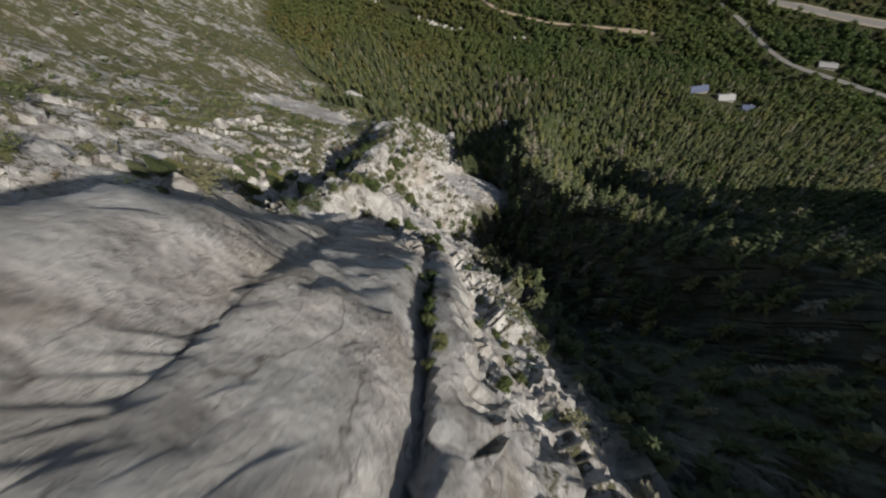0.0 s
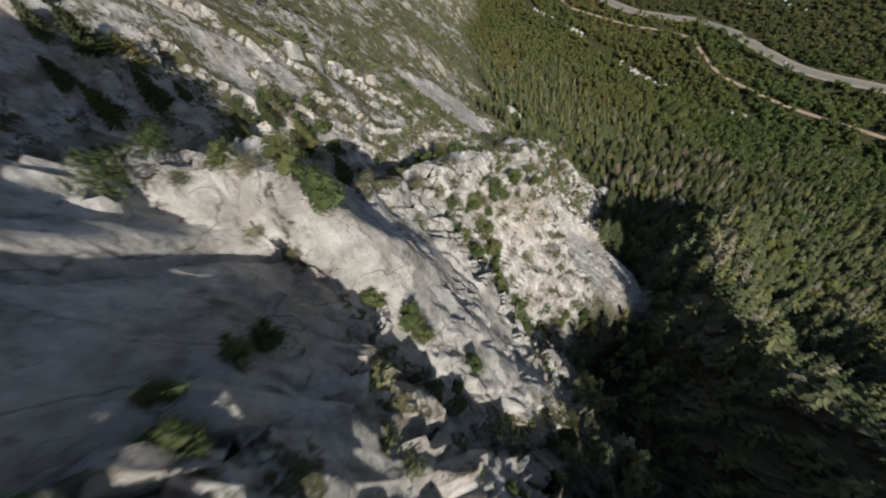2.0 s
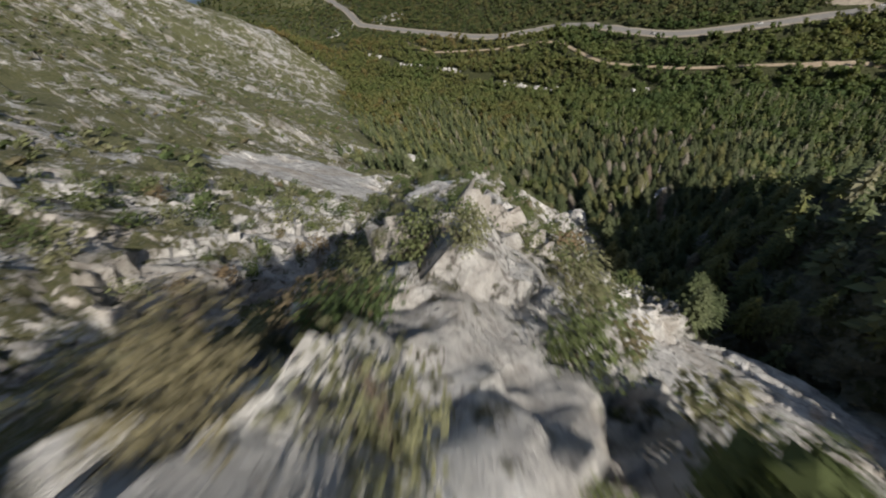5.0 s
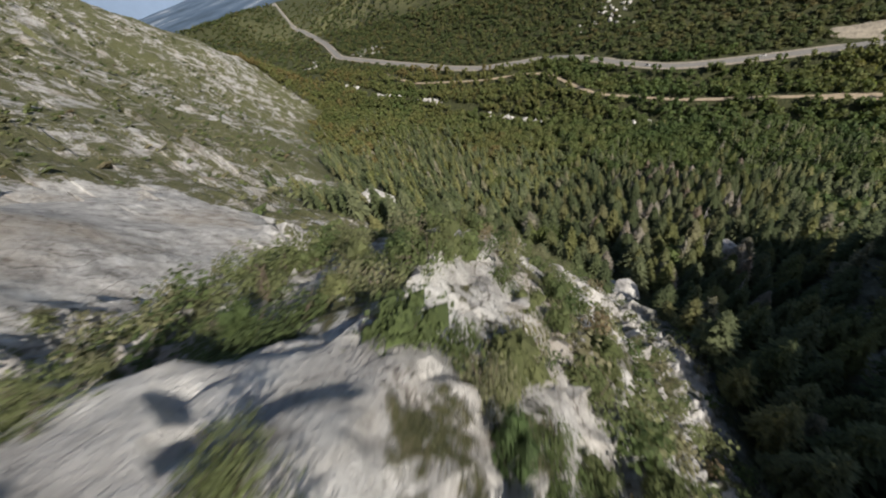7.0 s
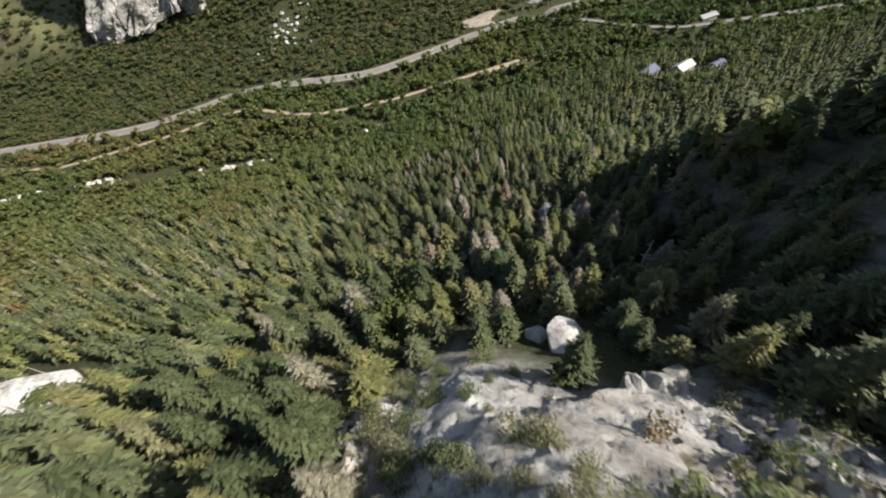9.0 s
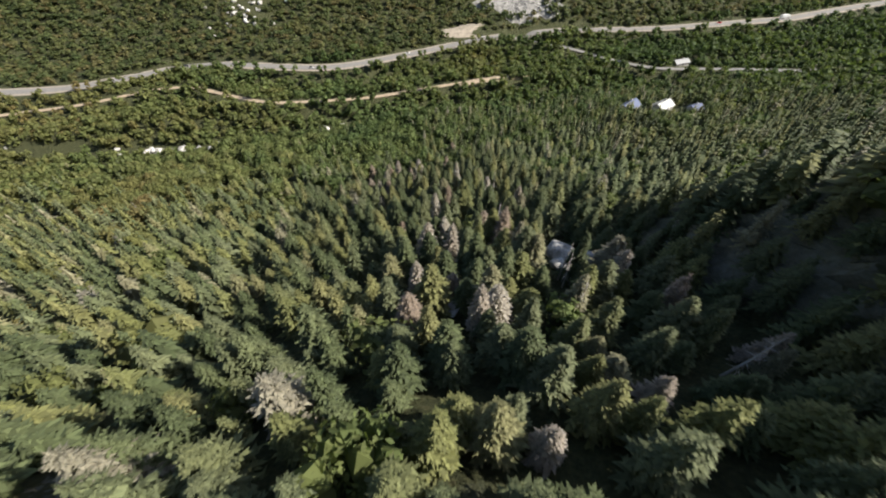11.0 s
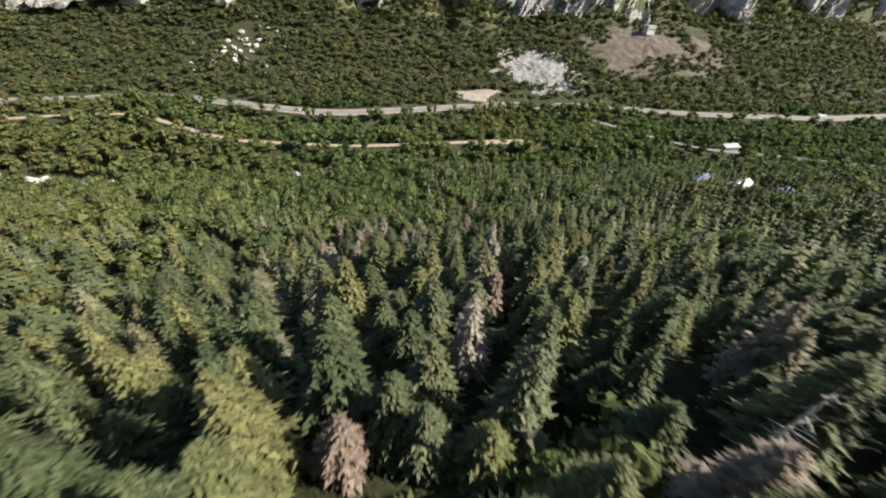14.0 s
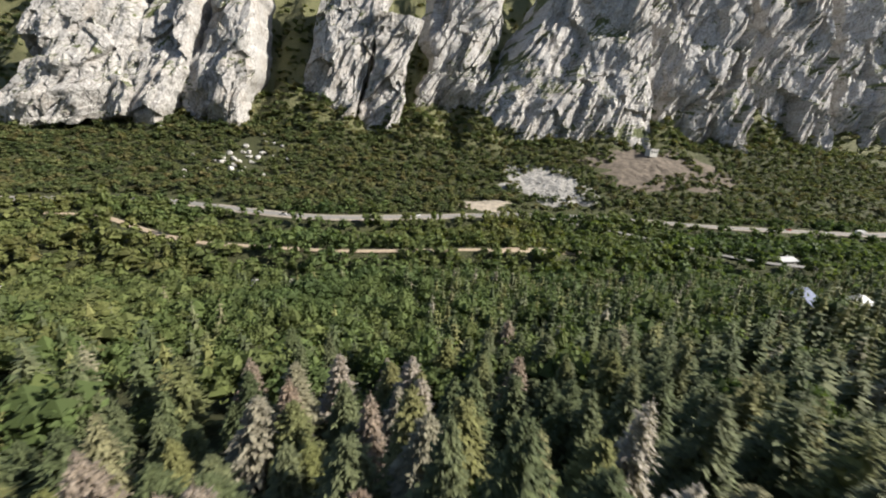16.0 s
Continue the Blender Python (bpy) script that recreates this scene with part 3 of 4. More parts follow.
xs = spread(-120.0, -2.0, 0.41, -4800, 4800, 1.10, 16.0, 1.09)
ys = spread(-2.0, 160.0, 0.41, -3000, 4800, 1.09, 11.0, 1.25)
GX, GY = np.meshgrid(xs, ys, indexing="ij")
SX, SY, SZ, ROCKY, DIST, Z0, SLAB = surface(GX, GY)
me = mesh_np("ground", np.stack([SX, SY, SZ], -1).reshape(-1, 3), grid_faces(len(xs), len(ys)), GROUND, smooth=True)
me.set_sharp_from_angle(angle=radians(34))
me.attributes.new("rock", "FLOAT", "POINT").data.foreach_set("value", ROCKY.ravel().astype(np.float32))
VEG = 0.38 + 0.23 * step(-150, -280, GX) + 0.16 * step(-22, -34, DIST) * step(-260, -200, GX) + 0.25 * fbm(GX / 30, GY / 30, 77, 3) + 0.02 * step(55, 75, GY) * step(45, 20, np.abs(DIST)) - 0.8 * SLAB + 0.55 * step(600, 700, GY)
me.attributes.new("veg", "FLOAT", "POINT").data.foreach_set("value", VEG.ravel().astype(np.float32))
tagged(new("ground", me), "steep granite mountainside dropping into a wooded valley floor", "ground", kind="structure")


def ribbon(name, line, half, mat, label, category, lift=0.12, each=6.0, camber=0.0):
    pts = []
    for k in range(len(line) - 1):
        a, b = Vector(line[k]), Vector(line[k + 1])
        n = max(1, int((b - a).length / each))
        pts += [a.lerp(b, i / n) for i in range(n)]
    pts.append(Vector(line[-1]))
    for _ in range(6):
        pts = [pts[0]] + [(pts[i - 1] + pts[i] * 2 + pts[i + 1]) / 4 for i in range(1, len(pts) - 1)] + [pts[-1]]
    v, off = [], (-1, -0.98, 0, 0.98, 1)
    for i, p in enumerate(pts):
        d = (pts[min(i + 1, len(pts) - 1)] - pts[max(i - 1, 0)]).normalized()
        z = height_at(p.x, p.y)
        for o in off:
            v.append((p.x + d.y * half * o, p.y - d.x * half * o, z + lift - (0.35 if abs(o) == 1 else 0) + camber * (1 - abs(o))))
    me = mesh_np(name, np.array(v), grid_faces(len(pts), len(off)), mat)
    return tagged(new(name, me), label, category, kind="structure")


ASPHALT = plain("worn_asphalt", (0.20, 0.19, 0.175), 0.9, 0, 0.6, 0.15)
DIRT = plain("pale_dirt", (0.34, 0.27, 0.19), 0.95, 0, 0.5, 0.25)
GRAVEL = plain("road_shoulder_gravel", (0.30, 0.26, 0.21), 0.95, 0, 0.7, 0.25)
ribbon("road_shoulder", ROAD, 7.6, GRAVEL, "gravel shoulders along the canyon road", "verge", 0.15)
ribbon("road", ROAD, 4.6, ASPHALT, "worn grey asphalt canyon road winding along the valley", "road", 0.30, camber=0.1)
ribbon("dirt_track", TRAIL, 2.2, DIRT, "pale dirt track among the valley trees", "track")
ribbon("lane", LANE, 2.8, ASPHALT, "narrow grey side lane between trees", "lane")


# ---- forest ----
rng = random.Random(5)
nrng = np.random.default_rng(11)


def jitter_grid(x0, x1, y0, y1, gap):
    gx, gy = np.meshgrid(np.arange(x0, x1, gap), np.arange(y0, y1, gap), indexing="ij")
    p = np.stack([gx.ravel(), gy.ravel()], -1) + nrng.uniform(-0.48, 0.48, (gx.size, 2)) * gap
    return p


STREAM = [(-720, 545), (-560, 505), (-463, 470), (-380, 459), (-277, 438), (-232, 431), (-129, 428)]


def free_of_roads(p):
    ok = np.hypot((p[:, 0] + 206) / 22, (p[:, 1] - 642) / 26) > 1 + 1.2 * fbm(p[:, 0] / 12, p[:, 1] / 12, 151, 2)
    d, _ = near_line(p[:, 0], p[:, 1], STREAM, ())
    ok &= np.abs(d) > 6.5 + 16 * fbm(p[:, 0] / 40, p[:, 1] / 40, 153, 2)
    for line, half in ((ROAD, 11.5), (TRAIL, 5.0), (LANE, 6.0)):
        d, _ = near_line(p[:, 0], p[:, 1], line, ())
        ok &= np.abs(d) > half
    return ok


def rows_of(p, width, height, wvar=0.3, lo=0.55, hi=1.45):
    x, y, z, rock, d, z0, slab = surface(p[:, 0], p[:, 1])
    n = len(p)
    h = height * nrng.uniform(lo, hi, n)
    w = width * nrng.uniform(1 - wvar, 1 + wvar, n) * np.sqrt(h / height)
    return np.column_stack([x, y, z - 0.35, w, h, nrng.uniform(0, 6.28, n), nrng.random(n)]), rock, d, slab


firs_mid = [fir_crown(rng, 14, 10, 1, 0.27) for _ in range(6)]
firs_near = [fir_boughs(rng, 18, 9, 0.235, 9) for _ in range(6)]
firs_far = [fir_crown(rng, 6, 6, 1, 0.25) for _ in range(5)]
round_mid = [leaf_crown(rng, 300, 0.046, 10) for _ in range(6)]
round_far = [leaf_crown(rng, 42, 0.125, 5) for _ in range(6)]
scrub_far = [leaf_crown(rng, 20, 0.2, 3, 0.1) for _ in range(5)]


def blend(p):
    """Share of conifers against broadleaf trees."""
    k = 0.07 + 0.82 * step(372, 285, p[:, 1] + fbm(p[:, 0] / 40, p[:, 1] / 40, 61, 3) * 90)
    close = (p[:, 0] > -150) & (p[:, 0] < -50) & (p[:, 1] < 318)
    return np.where(close, np.maximum(k, 0.97), k)


# conifers below the cliffs, in the ravine and on the second rib
p = jitter_grid(-620, 330, -20, 420, 5.1)
r, rock, d, slab = rows_of(p, 11.0, 11.2, 0.25, 0.6, 1.25)
apron = np.hypot((p[:, 0] + 48) / 17, (p[:, 1] - 92) / 14) < 1.12
ravine = (d > 27) & ~apron & (r[:, 2] < 240) & (p[:, 0] > -82) & (p[:, 0] < 200)
west_foot = (p[:, 0] < -124) & (p[:, 0] > -230) & (p[:, 1] > 150 - 0.12 * (p[:, 0] + 150))
keep = (((rock < 0.3) | west_foot) & (nrng.random(len(p)) < blend(p) * 1.08)) | (ravine & (nrng.random(len(p)) < 0.9))
keep &= ~apron & free_of_roads(p) & (np.hypot(p[:, 0] + 77, (p[:, 1] - 212) * 0.8) > 7) & (np.hypot(p[:, 0] + 205, p[:, 1] - 188) > 14) & (np.hypot(p[:, 0] + 100, p[:, 1] - 162) > 7) & (np.hypot((p[:, 0] - 95) / 34, (p[:, 1] - 364) / 17) > 1)
r = r[keep]
close = (r[:, 1] > 172) & (r[:, 1] < 340)
order = np.argsort(np.abs(r[:, 0] + 92) + 1e6 * ~close)
single = np.zeros(len(r), bool)
single[order[:295]] = True
FIR_SINGLE, rest = r[single], r[~single]
mid = (rest[:, 0] > -190) & (rest[:, 0] < 10) & (rest[:, 1] > 150) & (rest[:, 1] < 335)
near = (rest[:, 0] > -150) & (rest[:, 0] < -46) & (rest[:, 1] > 60) & (rest[:, 1] < 325)
mid &= ~near
tagged(new("near_conifer_wood", scatter("near_conifer_wood", firs_near, rest[near], NEEDLES)), "close-grown firs at the foot of the granite ridge", "trees", kind="stuff")
tagged(new("conifer_wood", scatter("conifer_wood", firs_mid, rest[mid], NEEDLES)), "dense grey-green fir wood below the cliffs", "trees", kind="stuff")
tagged(new("far_conifer_wood", scatter("far_conifer_wood", firs_far, rest[~mid & ~near], NEEDLES)), "fir wood thinning out across the valley side", "trees", kind="stuff")

# broadleaf trees of the valley floor
p = jitter_grid(-700, 520, 172, 545, 5.7)
r, rock, d, slab = rows_of(p, 9.2, 7.4, 0.35, 0.5, 1.5)
keep = (rock < 0.3) & (nrng.random(len(p)) < (1 - blend(p)) * 0.95) & free_of_roads(p) & (np.hypot((p[:, 0] - 95) / 34, (p[:, 1] - 364) / 17) > 1) & (np.hypot((p[:, 0] - 186) / 16, (p[:, 1] - 452) / 14) > 1)
r = r[keep]
r[:, 6] = np.clip(r[:, 6] * 0.35 + 0.36 * step(-130, -330, r[:, 0]) + 0.22 - 0.3 * step(60, 220, r[:, 0]) + 0.5 * fbm(r[:, 0] / 60, r[:, 1] / 60, 83, 3), 0, 0.995)
mid = (r[:, 0] > -260) & (r[:, 0] < 130) & (r[:, 1] < 420)
tagged(new("broadleaf_wood", scatter("broadleaf_wood", round_mid, r[mid], LEAVES)), "green broadleaf trees filling the valley floor", "trees", kind="stuff")
tagged(new("far_broadleaf_wood", scatter("far_broadleaf_wood", round_far, r[~mid], LEAVES)), "olive-green broadleaf trees beside the canyon road", "trees", kind="stuff")


def on_talus(p):
    return (np.hypot((p[:, 0] - 80) / 30, (p[:, 1] - 610) / 27) < 1) | (np.hypot((p[:, 0] - 228) / 90, (p[:, 1] - 644) / 34) < 1 + 1.3 * fbm(p[:, 0] / 22, p[:, 1] / 22, 157, 2)) | (np.hypot((p[:, 0] - 6) / 24, (p[:, 1] - 570) / 9) < 1)


# oak scrub over the sunny slope
p = jitter_grid(-760, 620, 545, 725, 6.2)
r, rock, d, slab = rows_of(p, 9.4, 5.2, lo=0.5, hi=1.4)
dens = 1.1 + 0.7 * fbm(p[:, 0] / 35, p[:, 1] / 35, 87, 3)
keep = (nrng.random(len(p)) < dens) & free_of_roads(p) & ~on_talus(p)
r = r[keep]
tagged(new("oak_scrub", scatter("oak_scrub", round_far, r, OAK)), "olive oak scrub covering the sunny slope", "scrub", kind="stuff")
p = np.concatenate([jitter_grid(-1500, 760, 830, 1300, 16), jitter_grid(-480, 760, 690, 830, 7.5), jitter_grid(-1500, -480, 690, 830, 11), jitter_grid(-1100, -480, 830, 1000, 11)])
r, rock, d, slab = rows_of(p, 11, 6)
keep = (nrng.random(len(p)) < 0.85 + 0.7 * fbm(p[:, 0] / 50, p[:, 1] / 50, 89, 3)) & free_of_roads(p) & ~on_talus(p)
tagged(new("upper_scrub", scatter("upper_scrub", scrub_far, r[keep], OAK)), "sparse scrub in the gullies above the cliffs", "scrub", kind="stuff")
p = jitter_grid(-1500, -700, 300, 1000, 13)
r, rock, d, slab = rows_of(p, 12, 6)
keep = (rock < 0.3) & free_of_roads(p)
tagged(new("down_valley_wood", scatter("down_valley_wood", scrub_far, r[keep], OAK)), "distant scrub and trees down the valley", "trees", kind="stuff")


# ---- north wall ----
def buttress(low_l, low_r, z_l, z_r, high_l, high_r, top, front, setback, bulge, seed):
    """A wall of slanting granite sheets: a long flank on its western side, a sharp eastern edge."""
    nu, nv = 120, 140
    U, V = np.meshgrid(np.linspace(0, 1, nu), np.linspace(0, 1, nv), indexing="ij")
    wob = fbm(V * 5, U * 0 + seed, seed + 41, 4) * 0.10
    Q = np.clip(U + wob * np.minimum(U, 1 - U) * 4, 0, 1)
    base = z_l + (z_r - z_l) * U + fbm(U * 6, U * 0, seed + 43, 3) * 14 - 62
    z = base + V * (top - base)
    x = (low_l + (low_r - low_l) * Q) * (1 - V) + (high_l + (high_r - high_l) * Q) * V
    x = x + (0.6 - U) * 30 * fbm(V * 5, V * 0 + seed, seed + 47, 4) + (U - 0.5) * 0.03 * (low_r - low_l)
    prof = np.interp(U, [0, 0.08, 0.35, 0.72, 0.9, 0.97, 1.0], [-2.6, -0.2, 0.35, 0.9, 1.0, 0.5, -2.6])
    y = front + setback * np.maximum(V - 0.22, 0) ** 0.9 - bulge * prof * (1 - 0.25 * V)
    a = x - 0.62 * z + fbm(x / 70, z / 70, seed + 31, 2) * 18
    c = z + 0.5 * x + fbm(x / 30, z / 30, seed + 33, 3) * 20
    # thick sheets, and broken blocks between their cross joints
    f1, f2, rn, ox, oy = cells(a / 38, c / 64, seed)
    r2 = hash2(np.floor(rn * 9999), np.floor(rn * 777), 5)
    dy = (rn - 0.5) * 15 + ox * (r2 - 0.2) * 20 + oy * (rn - 0.5) * 10
    saw = a / 19 + rn * 3
    dy = dy + 4.0 * (saw - np.floor(saw)) * (0.3 + r2)
    f1, f2, rn, ox, oy = cells(a / 12, c / 24, seed + 3)
    r2 = hash2(np.floor(rn * 9999), np.floor(rn * 777), 6)
    dy = dy + (rn - 0.5) * 4.0 + ox * (r2 - 0.4) * 6.5 + oy * (rn - 0.5) * 4.5
    f1, f2, rn, ox, oy = cells(a / 4.6, c / 8, seed + 6)
    dy = dy + (rn - 0.5) * 1.5 + ox * (rn - 0.4) * 2.2
    dy = dy + fbm(x / 50, z / 70, seed + 5, 3) * 14
    y = y + dy * np.clip(np.minimum(U, 1 - U) * 14, 0.15, 1)
    me = mesh_np("buttress", np.stack([x, y, z], -1).reshape(-1, 3), grid_faces(nu, nv), CLIFF)
    return tagged(new("rock_buttress", me), "pale fractured granite buttress on the sunny valley side", "cliff", group="granite buttresses")


for row in [(-462, -352, 50, 84, -440, -330, 170, 735, 90, 16, 91), (-388, -306, 18, 34, -315, -262, 220, 726, 110, 22, 101), (-309, -226, 33, 62, -258, -206, 240, 728, 110, 24, 111), (-195, -122, 72, 66, -128, -50, 260, 735, 95, 22, 121),
            (-131, -64, 34, 48, -88, -36, 160, 716, 60, 14, 131), (-45, 60, 84, 105, -12, 92, 260, 768, 90, 16, 141), (-38, 272, 30, 36, 196, 250, 290, 716, 90, 38, 151),
            (275, 432, 70, 30, 262, 432, 330, 730, 100, 34, 161), (447, 576, 86, 40, 462, 590, 350, 730, 100, 34, 171), (600, 730, 110, 120, 640, 800, 380, 740, 110, 30, 181)]:
    buttress(*row)


# ---- single conifers under the cliff ----
fir_crowns = [mesh_np("crown", *fir_boughs(rng, 26, 12, 0.235, 12), NEEDLES) for _ in range(7)]
rust_crowns = [mesh_np("crown", *fir_boughs(rng, 24, 11, 0.22, 11), RUST) for _ in range(3)]
snags = [mesh_np("snag", *snag_mesh(rng), GREYWOOD) for _ in range(4)]


def trunk_mesh(height=1.0, r=0.016):
    v, f = [], []
    stick(v, f, (0, 0, 0), (0.004, 0.002, height * 0.5), r, r * 0.62, 7)
    stick(v, f, (0.004, 0.002, height * 0.5), (0, 0, height * 0.97), r * 0.62, r * 0.12, 7)
    return mesh_np("trunk", np.array(v), np.array(f), BARK)


TRUNK = trunk_mesh()


def conifer(kind, x, y, z, w, h, turn):
    base = new("conifer" if kind != "snag" else "dead_tree")
    base.matrix_basis = pose(x, y, z, rng.uniform(-3, 3), rng.uniform(-3, 3), math.degrees(turn))
    scale = Matrix.Diagonal((w, w, h, 1))
    if kind == "snag":
        part("bare_trunk", rng.choice(snags), base, local=scale)
        return tagged(base, "bare grey dead conifer standing in the wood", "dead tree", group="dead trees")
    part("trunk", TRUNK, base, local=scale)
    part("crown", rng.choice(rust_crowns if kind == "rust" else fir_crowns), base, local=scale)
    if kind == "rust":
        return tagged(base, "dying conifer with pale rust-brown needles", "tree", group="dying conifers")
    return tagged(base, "grey-green fir tree in the wood below the cliff", "tree", group="firs below the cliff")


for row in FIR_SINGLE:
    roll = rng.random()
    aside = abs(row[0] - np.interp(row[1], [190, 230, 270, 310, 340], [-113, -107, -98, -88, -80]))
    kind = "snag" if roll < 0.09 and aside > 20 else "rust" if roll < 0.18 else "fir"
    conifer(kind, *row[:6])

for _ in range(34):
    a, q = rng.uniform(0, 6.283), math.sqrt(rng.random())
    x, y = -76 + 13 * q * math.cos(a), 24 + 13 * q * math.sin(a)
    sx, sy, sz, *_ = surface(np.array([x]), np.array([y]))
    size = rng.uniform(3.0, 6.5)
    conifer("fir", float(sx[0]), float(sy[0]), float(sz[0]) - 0.3, size * 1.25, size, rng.uniform(0, 6.283))

# ---- shrubs of the ridge ----
shrub_leaves = [mesh_np("foliage", *leaf_crown(rng, 1150, 0.026, 15, 0.05, False), SHRUB) for _ in range(8)]


def stems_mesh():
    v, f = [], []
    for k in range(7):
        a = rng.random() * 6.283
        p = (0.16 * math.cos(a), 0.16 * math.sin(a), 0.42)
        stick(v, f, (0.02 * math.cos(a), 0.02 * math.sin(a), 0), p, 0.016, 0.010, 4)
        q = (0.34 * math.cos(a + 0.4), 0.34 * math.sin(a + 0.4), 0.72)
        stick(v, f, p, q, 0.010, 0.004, 4)
    return mesh_np("woody_base", np.array(v), np.array(f), BARK)


STEMS = [stems_mesh() for _ in range(3)]
p = jitter_grid(-135, 12, 2, 168, 2.7)
r, rock, d, slab = rows_of(p, 3.1, 2.1, 0.4, 0.5, 1.5)
dens = 0.40 + 0.9 * fbm(p[:, 0] / 11, p[:, 1] / 11, 93, 3)
dens = dens + 0.3 * step(50, 72, p[:, 1]) + 0.75 * step(88, 104, p[:, 1]) * step(16, 9, d) * step(-34, -24, d) - 0.9 * slab - 0.5 * step(-1, -3, d) * step(-18, -12, d) * step(92, 96, p[:, 1]) * step(116, 110, p[:, 1])
dens = dens + 0.8 * step(2.4, 1.4, np.abs(d - 0.6)) * step(-2, 4, p[:, 1]) * step(30, 24, p[:, 1])
dens = np.where((d < -34) | (d > 34), dens - 0.15, dens)
dens = dens * (1 - 0.93 * slab)
keep = (rock > 0.4) & (nrng.random(len(p)) < dens)
r, d = r[keep], d[keep]
low = (np.abs(d) < 7) & (r[:, 1] > 85) & (r[:, 1] < 145)
r[low, 4] = np.minimum(r[low, 4], 1.3)
order = np.argsort(np.abs(d + 2) + 0.0 * r[:, 1])
single = np.zeros(len(r), bool)
single[order[:290]] = True
for row in r[single]:
    base = new("shrub")
    base.matrix_basis = pose(row[0], row[1], row[2] + 0.1, rng.uniform(-14, 14), rng.uniform(-14, 14), math.degrees(row[5]))
    local = Matrix.Diagonal((row[3], row[3], row[4], 1))
    part("woody_base", rng.choice(STEMS), base, local=local)
    part("foliage", rng.choice(shrub_leaves), base, local=local)
    tagged(base, "wind-bent green shrub rooted in a granite crack", "shrub", group="ridge shrubs")
def bushes(line, count, spread_out, low, high, label, group):
    """Taller shrubs crowded along a cleft of the ridge."""
    for k in range(count):
        t = (k + rng.random()) / count * (len(line) - 1)
        i = min(int(t), len(line) - 2)
        q = Vector(line[i]).lerp(Vector(line[i + 1]), t - i)
        sx, sy, sz, *_ = surface(np.array([q.x + rng.gauss(0, spread_out)]), np.array([q.y + rng.gauss(0, spread_out)]))
        size = rng.uniform(low, high)
        base = new("tall_shrub")
        base.matrix_basis = pose(float(sx[0]), float(sy[0]), float(sz[0]) - 0.1, rng.uniform(-12, 12), rng.uniform(-12, 12), rng.uniform(0, 360))
        local = Matrix.Diagonal((size * rng.uniform(0.85, 1.15), size * rng.uniform(0.85, 1.15), size, 1))
        part("woody_base", rng.choice(STEMS), base, local=local)
        part("foliage", rng.choice(bush_leaves), base, local=local)
        tagged(base, label, "shrub", group=group)


bush_leaves = [mesh_np("foliage", *leaf_crown(rng, 1250, 0.025, 14, 0.08), BUSH) for _ in range(5)]
bushes([(-62, 67), (-58, 60), (-55, 55), (-51, 51), (-46, 50), (-42, 55), (-40, 64), (-37, 74)], 44, 1.5, 2.4, 4.4, "leafy green tall shrub crowding a cleft of the ridge", "cleft shrubs")
bushes([(-52, 43), (-49, 44), (-46, 46)], 8, 1.0, 2.6, 4.2, "leafy green tall shrub crowding a cleft of the ridge", "cleft shrubs")
bushes([(-42, 26), (-37, 27), (-32, 29), (-27, 31)], 12, 1.0, 1.8, 3.2, "leafy green tall shrub below the smooth slab", "slab shrubs")
bushes([(-15, 15), (-20, 18), (-25, 21), (-31, 22)], 10, 0.9, 1.2, 2.2, "grey-green shrub rooted on the smooth slab", "slab shrubs")
bushes([(-4.3, 0.8), (-7.0, 4.6), (-9.4, 7.6), (-11.5, 10.3)], 12, 0.35, 0.9, 1.8, "green shrub wedged in the cleft beside the slab", "slab shrubs")
bushes([(2, 4), (-4, 12), (-10, 16), (-14, 24), (-20, 31)], 26, 1.8, 1.0, 2.3, "olive shrub on the broken ledges beside the slab", "ledge shrubs")
bushes([(-100, 113), (-104, 121), (-108, 131), (-111, 140)], 40, 2.6, 1.3, 2.3, "dense olive shrub covering the crest", "crest shrubs")
bushes([(-106, 110), (-111, 118), (-116, 128), (-121, 140)], 36, 3.2, 1.4, 2.6, "dense olive shrub covering the crest", "crest shrubs")
bushes([(-84, 107), (-81, 112), (-79, 118)], 24, 2.2, 1.8, 3.2, "dense green tall shrub beside the bare crest", "crest shrubs")
bushes([(-96, 108), (-90, 108), (-88, 114), (-94, 118), (-98, 124)], 34, 2.2, 1.8, 3.2, "dense green tall shrub beside the bare crest", "crest shrubs")
bushes([(-70, 60), (-74, 52), (-82, 40), (-86, 32)], 34, 3.0, 2.0, 4.0, "olive tall shrub in the gully west of the ridge", "gully shrubs")


def dead_shrub(x, y, size):
    """A bleached, leafless shrub: forked stems, each ending in many fine twigs."""
    v, f = [], []
    for k in range(9):
        a, lift = rng.uniform(0, 6.283), rng.uniform(0.3, 0.6)
        p = (0.3 * math.cos(a), 0.3 * math.sin(a), lift)
        stick(v, f, (0.03 * math.cos(a), 0.03 * math.sin(a), 0), p, 0.02, 0.011, 4)
        for j in range(7):
            b = a + rng.uniform(-0.9, 0.9)
            q = (p[0] + rng.uniform(0.1, 0.3) * math.cos(b), p[1] + rng.uniform(0.1, 0.3) * math.sin(b), p[2] + rng.uniform(-0.05, 0.35))
            stick(v, f, p, q, 0.008, 0.003, 3)
    sx, sy, sz, *_ = surface(np.array([float(x)]), np.array([float(y)]))
    ob = new("dead_shrub", mesh_np("dead_shrub", np.array(v), np.array(f), GREYWOOD))
    ob.matrix_basis = pose(float(sx[0]), float(sy[0]), float(sz[0]) - 0.05, 12, 0, rng.uniform(0, 360)) @ Matrix.Scale(size, 4)
    tagged(ob, "bleached leafless shrub on the granite slab", "dead shrub", group="dead shrubs")


